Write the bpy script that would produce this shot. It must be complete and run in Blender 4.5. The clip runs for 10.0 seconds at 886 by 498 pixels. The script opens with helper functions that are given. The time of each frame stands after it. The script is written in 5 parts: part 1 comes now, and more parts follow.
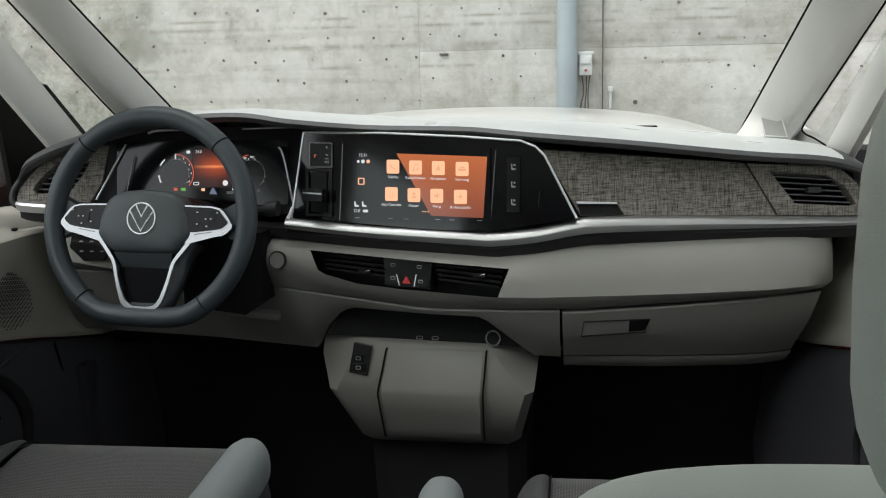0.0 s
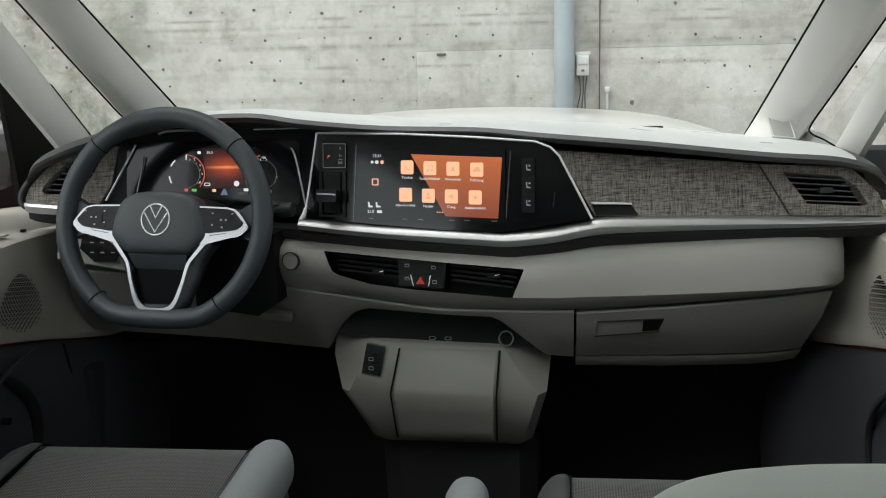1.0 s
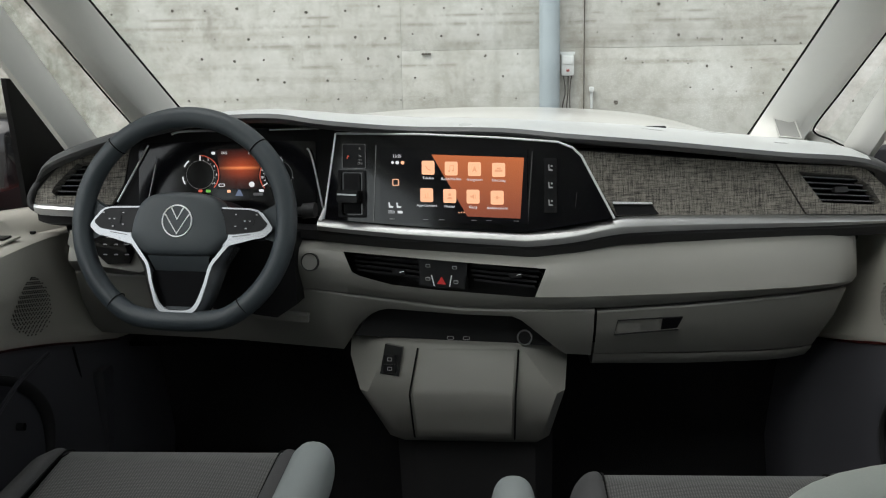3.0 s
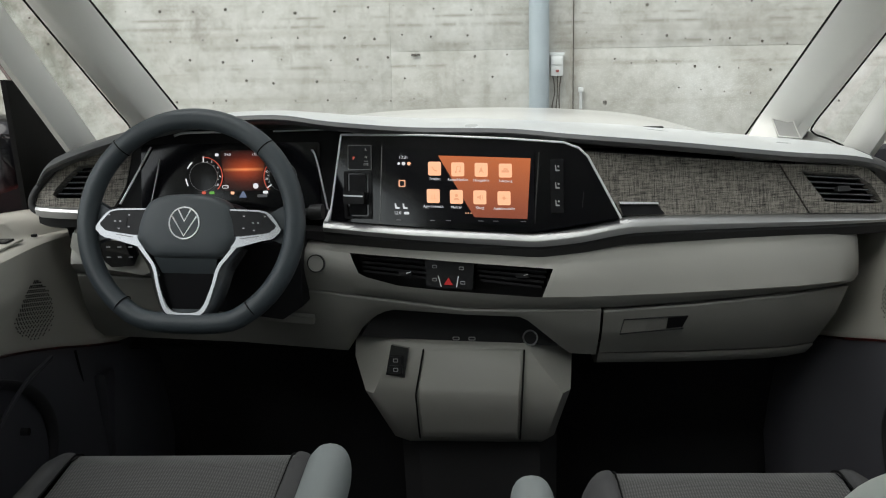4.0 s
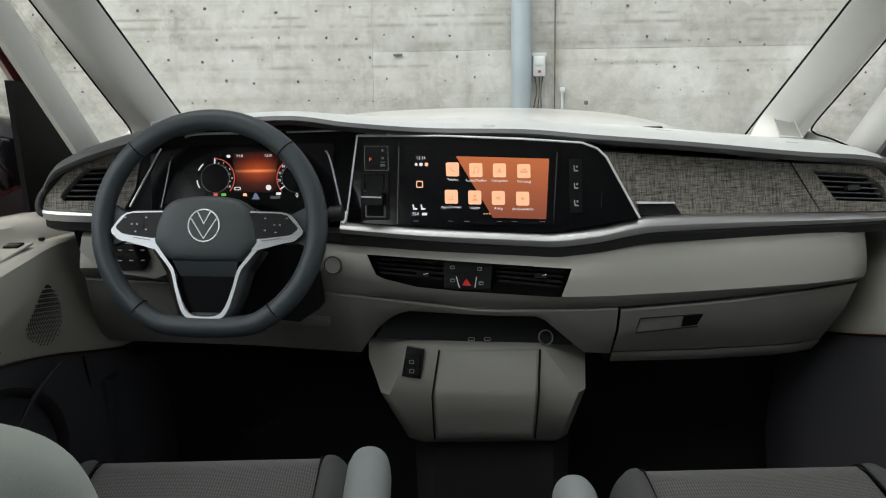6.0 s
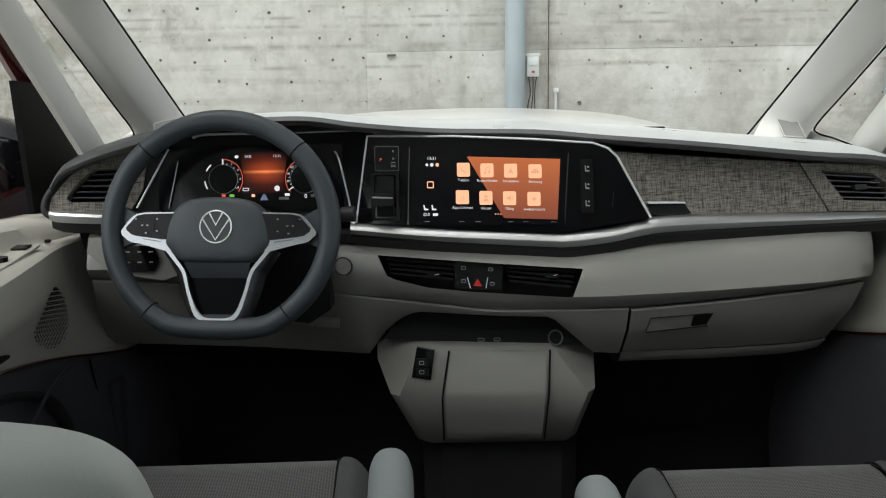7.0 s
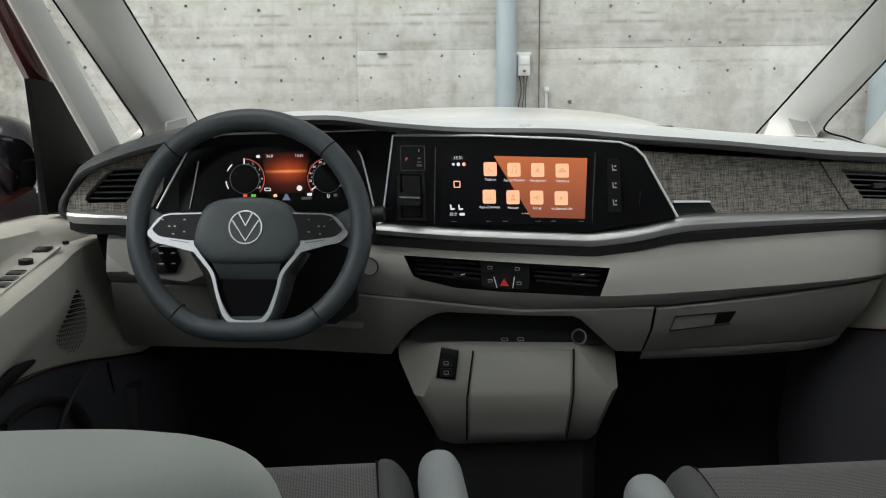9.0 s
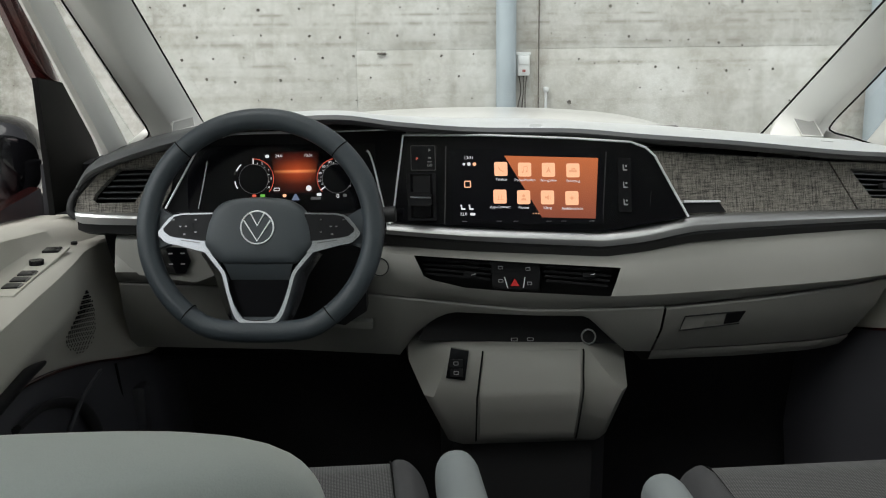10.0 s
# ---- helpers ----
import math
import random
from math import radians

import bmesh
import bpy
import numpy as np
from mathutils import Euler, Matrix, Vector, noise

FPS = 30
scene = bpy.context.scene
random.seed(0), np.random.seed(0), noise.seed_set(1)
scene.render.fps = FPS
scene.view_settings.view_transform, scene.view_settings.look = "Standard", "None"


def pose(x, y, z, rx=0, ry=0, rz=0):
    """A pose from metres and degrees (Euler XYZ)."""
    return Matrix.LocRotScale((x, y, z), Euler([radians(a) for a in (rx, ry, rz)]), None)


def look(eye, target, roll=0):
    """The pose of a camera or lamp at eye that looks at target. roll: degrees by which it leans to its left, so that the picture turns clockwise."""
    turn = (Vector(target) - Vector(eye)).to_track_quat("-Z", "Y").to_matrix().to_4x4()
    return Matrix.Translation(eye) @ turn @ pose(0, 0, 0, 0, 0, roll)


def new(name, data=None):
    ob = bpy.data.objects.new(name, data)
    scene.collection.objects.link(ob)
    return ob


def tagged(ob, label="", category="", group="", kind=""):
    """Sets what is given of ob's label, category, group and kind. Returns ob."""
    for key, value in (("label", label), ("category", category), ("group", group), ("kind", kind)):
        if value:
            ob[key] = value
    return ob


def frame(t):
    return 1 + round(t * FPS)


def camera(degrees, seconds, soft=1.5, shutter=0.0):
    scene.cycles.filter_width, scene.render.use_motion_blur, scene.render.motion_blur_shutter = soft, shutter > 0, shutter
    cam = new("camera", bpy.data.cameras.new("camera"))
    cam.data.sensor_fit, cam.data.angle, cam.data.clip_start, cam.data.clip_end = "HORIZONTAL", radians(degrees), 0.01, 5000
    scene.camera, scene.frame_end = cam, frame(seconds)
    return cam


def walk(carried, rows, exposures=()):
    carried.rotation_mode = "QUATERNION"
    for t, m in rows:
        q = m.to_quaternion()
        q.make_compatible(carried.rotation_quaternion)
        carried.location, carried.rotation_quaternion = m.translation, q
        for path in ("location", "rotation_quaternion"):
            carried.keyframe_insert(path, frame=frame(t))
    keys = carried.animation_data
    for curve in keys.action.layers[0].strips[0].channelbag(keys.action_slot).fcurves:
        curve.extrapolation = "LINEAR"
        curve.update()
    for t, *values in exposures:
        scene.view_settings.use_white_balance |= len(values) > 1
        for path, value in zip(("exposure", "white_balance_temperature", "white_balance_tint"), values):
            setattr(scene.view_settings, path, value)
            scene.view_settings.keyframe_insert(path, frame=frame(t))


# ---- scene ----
cam = camera(44.6, 10.0, soft=1.1)
LEVEL = pose(0, 0, 1.04, -6) @ pose(0, 0, -0.89)
PATH = [
    (0, (0.233, -0.006, 0.881), (-0.028, 1.967, 0.683), -0.7),
    (0.5, (0.204, -0.01, 0.883), (-0.038, 1.966, 0.683), -0.7),
    (1, (0.178, -0.015, 0.884), (-0.043, 1.963, 0.684), -0.7),
    (1.5, (0.147, -0.02, 0.885), (-0.048, 1.961, 0.684), -0.7),
    (2, (0.12, -0.023, 0.886), (-0.053, 1.96, 0.684), -0.7),
    (2.5, (0.09, -0.026, 0.887), (-0.057, 1.958, 0.684), -0.7),
    (4, (0.009, -0.033, 0.89), (-0.061, 1.955, 0.686), -0.9),
    (4.5, (-0.022, -0.034, 0.89), (-0.063, 1.956, 0.686), -1.0),
    (5, (-0.048, -0.033, 0.891), (-0.064, 1.956, 0.686), -1.0),
    (5.5, (-0.078, -0.033, 0.893), (-0.068, 1.956, 0.687), -1.0),
    (7, (-0.162, -0.027, 0.894), (-0.082, 1.961, 0.688), -1.1),
    (7.5, (-0.192, -0.023, 0.895), (-0.088, 1.963, 0.688), -1.1),
    (8, (-0.22, -0.02, 0.896), (-0.094, 1.965, 0.688), -1.1),
    (8.5, (-0.25, -0.015, 0.897), (-0.102, 1.968, 0.687), -1.1),
    (9, (-0.277, -0.011, 0.897), (-0.108, 1.971, 0.687), -1.1),
    (9.5, (-0.3, -0.007, 0.897), (-0.114, 1.974, 0.687), -1.1),
    (10, (-0.312, -0.004, 0.897), (-0.12, 1.976, 0.687), -1.1),
]
walk(cam, [(t, LEVEL @ look(eye, target, roll)) for t, eye, target, roll in PATH])

# ---- light ----
SUN_EL, SUN_AZ = 60.0, 222.0
world = bpy.data.worlds.new("overcast_sky")
world.use_nodes = True
scene.world = world
wn = world.node_tree.nodes
sky = wn.new("ShaderNodeTexSky")
sky.sky_type = "NISHITA"
sky.sun_disc = False
sky.sun_elevation = radians(SUN_EL)
sky.sun_rotation = radians(SUN_AZ)
sky.air_density, sky.dust_density, sky.ozone_density = 1.0, 2.0, 1.0
wash = wn.new("ShaderNodeHueSaturation")
wash.inputs["Saturation"].default_value = 0.15
world.node_tree.links.new(sky.outputs[0], wash.inputs["Color"])
world.node_tree.links.new(wash.outputs[0], wn["Background"].inputs[0])
wn["Background"].inputs[1].default_value = 0.13
sun = new("sun", bpy.data.lights.new("sun", "SUN"))
sun.data.energy, sun.data.angle, sun.data.color = 1.0, radians(60), (1.0, 0.99, 0.945)
_a, _e = radians(SUN_AZ), radians(SUN_EL)
sun.matrix_world = look((math.sin(_a) * math.cos(_e) * 20, math.cos(_a) * math.cos(_e) * 20, math.sin(_e) * 20), (0, 0, 0))
scene.view_settings.exposure = 1.0


# ---- materials ----
def node_material(name):
    m = bpy.data.materials.new(name)
    m.use_nodes = True
    t = m.node_tree
    return m, t, t.nodes["Principled BSDF"], lambda a, b: t.links.new(a, b)


def coords(t, scale=(1, 1, 1), kind="Object"):
    c = t.nodes.new("ShaderNodeTexCoord")
    mp = t.nodes.new("ShaderNodeMapping")
    mp.inputs["Scale"].default_value = scale
    t.links.new(c.outputs[kind], mp.inputs[0])
    return mp.outputs[0]


def noise_tex(t, vec, scale, detail=4.0, rough=0.55):
    n = t.nodes.new("ShaderNodeTexNoise")
    n.inputs["Scale"].default_value, n.inputs["Detail"].default_value, n.inputs["Roughness"].default_value = scale, detail, rough
    t.links.new(vec, n.inputs["Vector"])
    return n.outputs["Fac"]


def ramp(t, fac, stops):
    r = t.nodes.new("ShaderNodeValToRGB")
    e = r.color_ramp.elements
    while len(e) < len(stops):
        e.new(0.5)
    for k, (p, c) in zip(e, stops):
        k.position, k.color = p, (*c, 1)
    t.links.new(fac, r.inputs[0])
    return r.outputs[0]


def mix(t, fac, a, b, mode="MIX"):
    n = t.nodes.new("ShaderNodeMix")
    n.data_type, n.blend_type = "RGBA", mode
    for sock, v in ((n.inputs[0], fac), (n.inputs[6], a), (n.inputs[7], b)):
        if isinstance(v, (int, float)):
            sock.default_value = v
        elif isinstance(v, tuple):
            sock.default_value = (*v, 1)
        else:
            t.links.new(v, sock)
    return n.outputs[2]


def bump(t, bsdf, height, strength, distance):
    b = t.nodes.new("ShaderNodeBump")
    b.inputs["Strength"].default_value, b.inputs["Distance"].default_value = strength, distance
    t.links.new(height, b.inputs["Height"])
    t.links.new(b.outputs[0], bsdf.inputs["Normal"])


def surface(name, color, rough=0.5, metal=0.0, vary=0.12, grain=900.0, relief=0.0004, patch=6.0, coat=0.0, spec=0.5):
    """A moulded or painted surface: large patches and fine grain in colour, gloss and relief."""
    m, t, b, link = node_material(name)
    v = coords(t)
    big, fine = noise_tex(t, v, patch, 5), noise_tex(t, v, grain, 3)
    dark = tuple(c * (1 - vary) for c in color)
    lite = tuple(min(1, c * (1 + vary)) for c in color)
    link(ramp(t, mix(t, 0.35, big, fine), [(0.3, dark), (0.7, lite)]), b.inputs["Base Color"])
    mr = t.nodes.new("ShaderNodeMapRange")
    mr.inputs["To Min"].default_value, mr.inputs["To Max"].default_value = max(0.02, rough - 0.06), min(1, rough + 0.08)
    link(big, mr.inputs["Value"])
    link(mr.outputs[0], b.inputs["Roughness"])
    b.inputs["Metallic"].default_value = metal
    b.inputs["Coat Weight"].default_value = coat
    b.inputs["Specular IOR Level"].default_value = spec
    if relief:
        bump(t, b, fine, 0.5, relief)
    return m


def glow(name, color, strength):
    m, t, b, link = node_material(name)
    b.inputs["Base Color"].default_value = (0.005, 0.005, 0.005, 1)
    b.inputs["Emission Color"].default_value = (*color, 1)
    b.inputs["Emission Strength"].default_value = strength
    b.inputs["Roughness"].default_value = 0.25
    return m


def woven(name, dark, lite, pitch, slub=1.0, rough=0.85, relief=0.0006, contrast=1.0, axes="XZ"):
    """A plain weave of uneven threads along two axes, with slubs."""
    m, t, b, link = node_material(name)
    f = 1.0 / pitch
    horiz = {"XZ": (f * 0.10, f * 0.10, f), "XY": (f * 0.06, f, f * 0.06)}[axes]
    verti = {"XZ": (f, f * 0.10, f * 0.10), "XY": (f, f * 0.06, f * 0.06)}[axes]
    h, w = noise_tex(t, coords(t, horiz), 1.0, 2), noise_tex(t, coords(t, verti), 1.0, 2)
    both = mix(t, 1.0, h, w, "MULTIPLY")
    fine = noise_tex(t, coords(t), f * 1.3, 2)
    big = noise_tex(t, coords(t), 9.0, 4)
    fac = mix(t, 0.25, both, fine)
    tone = ramp(t, fac, [(0.27 - 0.08 * contrast, dark), (0.36 + 0.04 * contrast, lite)])
    link(mix(t, 0.35, tone, ramp(t, big, [(0.3, (0.6, 0.58, 0.55)), (0.7, (1, 1, 1))]), "MULTIPLY"), b.inputs["Base Color"])
    b.inputs["Roughness"].default_value = rough
    b.inputs["Sheen Weight"].default_value = 0.15
    bump(t, b, fac, 0.7, relief)
    return m


def dotted_cloth(name, ground_c, dot_c, pitch):
    """Seat cloth with a fine regular dobby of raised dots."""
    m, t, b, link = node_material(name)
    vor = t.nodes.new("ShaderNodeTexVoronoi")
    vor.voronoi_dimensions = "2D"
    vor.inputs["Scale"].default_value = 1.0 / pitch
    vor.inputs["Randomness"].default_value = 0.12
    link(coords(t), vor.inputs["Vector"])
    big = noise_tex(t, coords(t), 7.0, 4)
    tone = ramp(t, vor.outputs["Distance"], [(0.15, dot_c), (0.5, ground_c)])
    link(mix(t, 0.4, tone, ramp(t, big, [(0.3, (0.7, 0.7, 0.7)), (0.7, (1, 1, 1))]), "MULTIPLY"), b.inputs["Base Color"])
    b.inputs["Roughness"].default_value = 0.9
    b.inputs["Sheen Weight"].default_value = 0.2
    inv = t.nodes.new("ShaderNodeMath")
    inv.operation = "SUBTRACT"
    inv.inputs[0].default_value = 1.0
    link(vor.outputs["Distance"], inv.inputs[1])
    bump(t, b, inv.outputs[0], 0.6, 0.0008)
    return m


def concrete(name):
    """Board-marked, weathered concrete with pale bloom, rust-brown runs and pores."""
    m, t, b, link = node_material(name)
    v = coords(t)
    big = noise_tex(t, v, 1.6, 8, 0.62)
    mid = noise_tex(t, v, 9.0, 8, 0.7)
    fine = noise_tex(t, v, 90.0, 4, 0.6)
    boards = noise_tex(t, coords(t, (1.2, 1.2, 26)), 1.0, 4, 0.6)
    runs = noise_tex(t, coords(t, (14, 14, 0.9)), 1.0, 6, 0.65)
    base = ramp(t, mix(t, 0.45, big, mid), [(0.32, (0.39, 0.385, 0.345)), (0.48, (0.51, 0.506, 0.466)), (0.7, (0.615, 0.615, 0.578))])
    base = mix(t, ramp(t, boards, [(0.34, (0.38, 0.38, 0.38)), (0.48, (0, 0, 0))]), base, (0.33, 0.31, 0.26))
    base = mix(t, ramp(t, runs, [(0.56, (0, 0, 0)), (0.78, (0.55, 0.55, 0.55))]), base, (0.27, 0.255, 0.21))
    blot = noise_tex(t, v, 4.5, 10, 0.75)
    base = mix(t, ramp(t, blot, [(0.55, (0, 0, 0)), (0.72, (0.75, 0.75, 0.75))]), base, (0.2, 0.185, 0.15))
    mott = noise_tex(t, v, 22.0, 6, 0.7)
    base = mix(t, 0.5, base, ramp(t, mott, [(0.33, (0.62, 0.60, 0.55)), (0.55, (1, 1, 1))]), "MULTIPLY")
    patch = noise_tex(t, v, 2.8, 5, 0.6)
    base = mix(t, ramp(t, patch, [(0.52, (0, 0, 0)), (0.66, (0.5, 0.5, 0.5))]), base, (0.70, 0.71, 0.685))
    base = mix(t, 0.3, base, ramp(t, fine, [(0.3, (0.7, 0.7, 0.7)), (0.7, (1, 1, 1))]), "MULTIPLY")
    # rusty seep along the upright joint, mossy area at the far end, dark seep under the lift joints
    sep = t.nodes.new("ShaderNodeSeparateXYZ")
    link(v, sep.inputs[0])

    def zone(sock, lo, hi, stops):
        mr = t.nodes.new("ShaderNodeMapRange")
        mr.inputs["From Min"].default_value, mr.inputs["From Max"].default_value = lo, hi
        link(sock, mr.inputs["Value"])
        return ramp(t, mr.outputs[0], stops)

    ragged = noise_tex(t, coords(t, (9, 9, 3)), 3.0, 8, 0.75)
    rag = ramp(t, ragged, [(0.38, (0, 0, 0)), (0.62, (1, 1, 1))])
    seep = zone(sep.outputs["X"], 0.19, 0.37, [(0.0, (0, 0, 0)), (0.42, (0.35, 0.35, 0.35)), (0.5, (0.9, 0.9, 0.9)), (0.56, (0.5, 0.5, 0.5)), (1.0, (0, 0, 0))])
    base = mix(t, mix(t, 1.0, seep, rag, "MULTIPLY"), base, (0.24, 0.215, 0.17))
    moss = zone(sep.outputs["X"], -1.55, -0.88, [(0.0, (0.9, 0.9, 0.9)), (0.6, (0.75, 0.75, 0.75)), (1.0, (0, 0, 0))])
    base = mix(t, mix(t, 1.0, moss, ramp(t, blot, [(0.40, (0, 0, 0)), (0.58, (1, 1, 1))]), "MULTIPLY"), base, (0.15, 0.155, 0.12))
    damp = zone(sep.outputs["X"], -2.3, -1.45, [(0.0, (0.85, 0.85, 0.85)), (0.7, (0.6, 0.6, 0.6)), (1.0, (0, 0, 0))])
    base = mix(t, mix(t, 1.0, damp, ramp(t, big, [(0.3, (0.5, 0.5, 0.5)), (0.6, (1, 1, 1))]), "MULTIPLY"), base, (0.14, 0.145, 0.12))
    for z0, z1 in ((0.968, 0.995), (1.028, 1.048), (0.912, 0.930), (1.055, 1.070)):
        lift = zone(sep.outputs["Z"], z0, z1, [(0.0, (0, 0, 0)), (0.5, (0.85, 0.85, 0.85)), (0.7, (0.3, 0.3, 0.3)), (1.0, (0, 0, 0))])
        where = ramp(t, noise_tex(t, coords(t, (4.5, 4.5, 1)), 1.0 + z0, 6, 0.7), [(0.47, (0, 0, 0)), (0.60, (1, 1, 1))])
        base = mix(t, mix(t, 1.0, lift, where, "MULTIPLY"), base, (0.27, 0.255, 0.215))
    link(base, b.inputs["Base Color"])
    b.inputs["Roughness"].default_value = 0.9
    bump(t, b, mix(t, 0.4, mid, fine), 0.5, 0.006)
    return m


def pane_glass(name, tint=(0.93, 0.96, 0.95)):
    m, t, b, link = node_material(name)
    clear = t.nodes.new("ShaderNodeBsdfTransparent")
    clear.inputs[0].default_value = (*tint, 1)
    gloss = t.nodes.new("ShaderNodeBsdfGlossy")
    gloss.inputs["Roughness"].default_value = 0.02
    lw = t.nodes.new("ShaderNodeLayerWeight")
    lw.inputs[0].default_value = 0.5
    ms = t.nodes.new("ShaderNodeMixShader")
    link(ramp(t, lw.outputs["Facing"], [(0.0, (0.012, 0.012, 0.012)), (0.75, (0.03, 0.03, 0.03)), (1.0, (0.35, 0.35, 0.35))]), ms.inputs[0])
    link(clear.outputs[0], ms.inputs[1])
    link(gloss.outputs[0], ms.inputs[2])
    link(ms.outputs[0], t.nodes["Material Output"].inputs["Surface"])
    return m


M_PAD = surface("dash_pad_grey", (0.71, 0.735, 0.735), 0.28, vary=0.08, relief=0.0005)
M_MESH = surface("grille_cloth_grey", (0.30, 0.30, 0.285), 0.6, vary=0.15, grain=500, relief=0.001)
M_LOW = surface("dash_lower_greige", (0.275, 0.272, 0.250), 0.45, vary=0.06, relief=0.0005)
M_DOOR = surface("door_card_beige", (0.50, 0.485, 0.43), 0.55, vary=0.06, relief=0.0005)
M_TRIM = surface("pillar_trim_grey", (0.68, 0.675, 0.64), 0.7, vary=0.07, relief=0.0006)
M_DARK = surface("dark_grain_plastic", (0.020, 0.020, 0.021), 0.5, vary=0.2, relief=0.0004, spec=0.35)
M_BLACK = surface("black_plastic", (0.008, 0.008, 0.009), 0.5, vary=0.2, spec=0.2)
M_PIANO = surface("piano_black_lacquer", (0.004, 0.004, 0.005), 0.06, vary=0.2, grain=60, relief=0.0, coat=0.15)
M_ALU = surface("brushed_aluminium_paint", (0.50, 0.505, 0.505), 0.32, 0.8, vary=0.05)
M_CHROME = surface("satin_chrome", (0.93, 0.94, 0.95), 0.3, 0.5, vary=0.03, relief=0.0)
M_SMOKE = surface("smoked_chrome", (0.2, 0.2, 0.2), 0.25, 1.0, vary=0.05, relief=0.0)
M_SPOKE = surface("satin_silver_paint", (0.41, 0.42, 0.43), 0.22, 1.0, vary=0.04, relief=0.0)
M_RIM = surface("wheel_leather", (0.042, 0.053, 0.061), 0.42, vary=0.15, grain=500, relief=0.0007)
M_INFILL = surface("spoke_infill_black", (0.004, 0.004, 0.005), 0.4, vary=0.2, relief=0.0, spec=0.06)
M_HUB = surface("airbag_cover", (0.058, 0.069, 0.076), 0.45, vary=0.1, grain=700, relief=0.0005)
M_KEYS = surface("key_gloss_black", (0.010, 0.010, 0.011), 0.25, vary=0.2, spec=0.25)
# end-cap grey, which also paints the shade on the dashboard top's lip
M_CAP_LIP = surface("cap_grey_and_lip_shade", (0.085, 0.088, 0.09), 0.4, vary=0.1)
# paler grey that paints a glint along the vent blades' tips
M_GLINT = surface("blade_glint_grey", (0.10, 0.10, 0.105), 0.35, vary=0.1)
M_LINE = surface("black_joint_rubber", (0.006, 0.006, 0.006), 0.8, vary=0.2, spec=0.15)
M_CARPET = surface("floor_carpet", (0.018, 0.018, 0.021), 0.95, vary=0.35, grain=450, relief=0.002)
M_DOORLOW = surface("door_lower_dark", (0.039, 0.039, 0.046), 0.6, vary=0.15)
M_DECOR = woven("slubbed_decor_weave", (0.018, 0.017, 0.015), (0.30, 0.28, 0.245), 0.0018)
M_SEAT = dotted_cloth("seat_dobby_cloth", (0.040, 0.040, 0.041), (0.145, 0.145, 0.14), 0.0037)
M_BOLSTER = surface("seat_bolster_cloth", (0.066, 0.066, 0.069), 0.85, vary=0.15, grain=1200, relief=0.0006)
M_BACK = surface("seat_pale_vinyl", (0.70, 0.745, 0.715), 0.5, vary=0.06, grain=800, relief=0.0006)
M_ARM = surface("armrest_grey_vinyl", (0.27, 0.30, 0.305), 0.55, vary=0.06, grain=800, relief=0.0006)
M_LINER = surface("headliner_felt", (0.68, 0.68, 0.66), 0.95, vary=0.06, grain=1200)
M_SHELL = surface("body_copper_red_paint", (0.07, 0.013, 0.011), 0.2, 0.3, vary=0.08, relief=0.0, coat=1.0)
M_HOOD = surface("bonnet_silver_paint", (0.72, 0.71, 0.68), 0.3, 0.10, vary=0.06, relief=0.0, coat=0.6)
M_GLASS = pane_glass("window_glass")
M_TINT = pane_glass("light_tinted_glass", (0.58, 0.60, 0.59))
M_PRIVACY = pane_glass("privacy_glass", (0.27, 0.29, 0.28))
M_WALL = concrete("weathered_concrete")
# dark grey-brown of the tie holes and the form slot
M_HOLE = surface("tie_hole_dark", (0.13, 0.12, 0.105), 0.95, vary=0.4)
M_PIPE = surface("blue_grey_pipe_paint", (0.33, 0.38, 0.405), 0.55, vary=0.12, grain=200)
M_BOX = surface("pale_plastic_box", (0.62, 0.64, 0.63), 0.5, vary=0.08)
M_RED = surface("red_plastic", (0.33, 0.09, 0.08), 0.4, vary=0.1)
M_WIRE = surface("cable_rubber", (0.10, 0.085, 0.07), 0.6, vary=0.2)
M_GROUND = surface("yard_concrete", (0.42, 0.41, 0.385), 0.9, vary=0.25, grain=80, relief=0.003, patch=1.5)
G_ICON = glow("screen_icon", (0.95, 0.47, 0.27), 0.6)
G_GLYPH = glow("screen_icon_glyph", (0.85, 0.40, 0.22), 0.5)
G_WHITE = glow("screen_white", (0.85, 0.86, 0.88), 0.45)
G_RED = glow("screen_red", (0.75, 0.13, 0.08), 0.42)
G_GREEN = glow("screen_green", (0.2, 0.6, 0.1), 0.36)
G_LANE = glow("screen_lane_blue", (0.16, 0.2, 0.3), 0.4)
G_HAZ = glow("hazard_red", (0.6, 0.03, 0.03), 0.21)
G_PRINT = surface("pale_print", (0.32, 0.32, 0.32), 0.6, vary=0.05, relief=0.0)
M_SCREEN = surface("screen_glass_black", (0.006, 0.006, 0.008), 0.08, vary=0.1, relief=0.0)


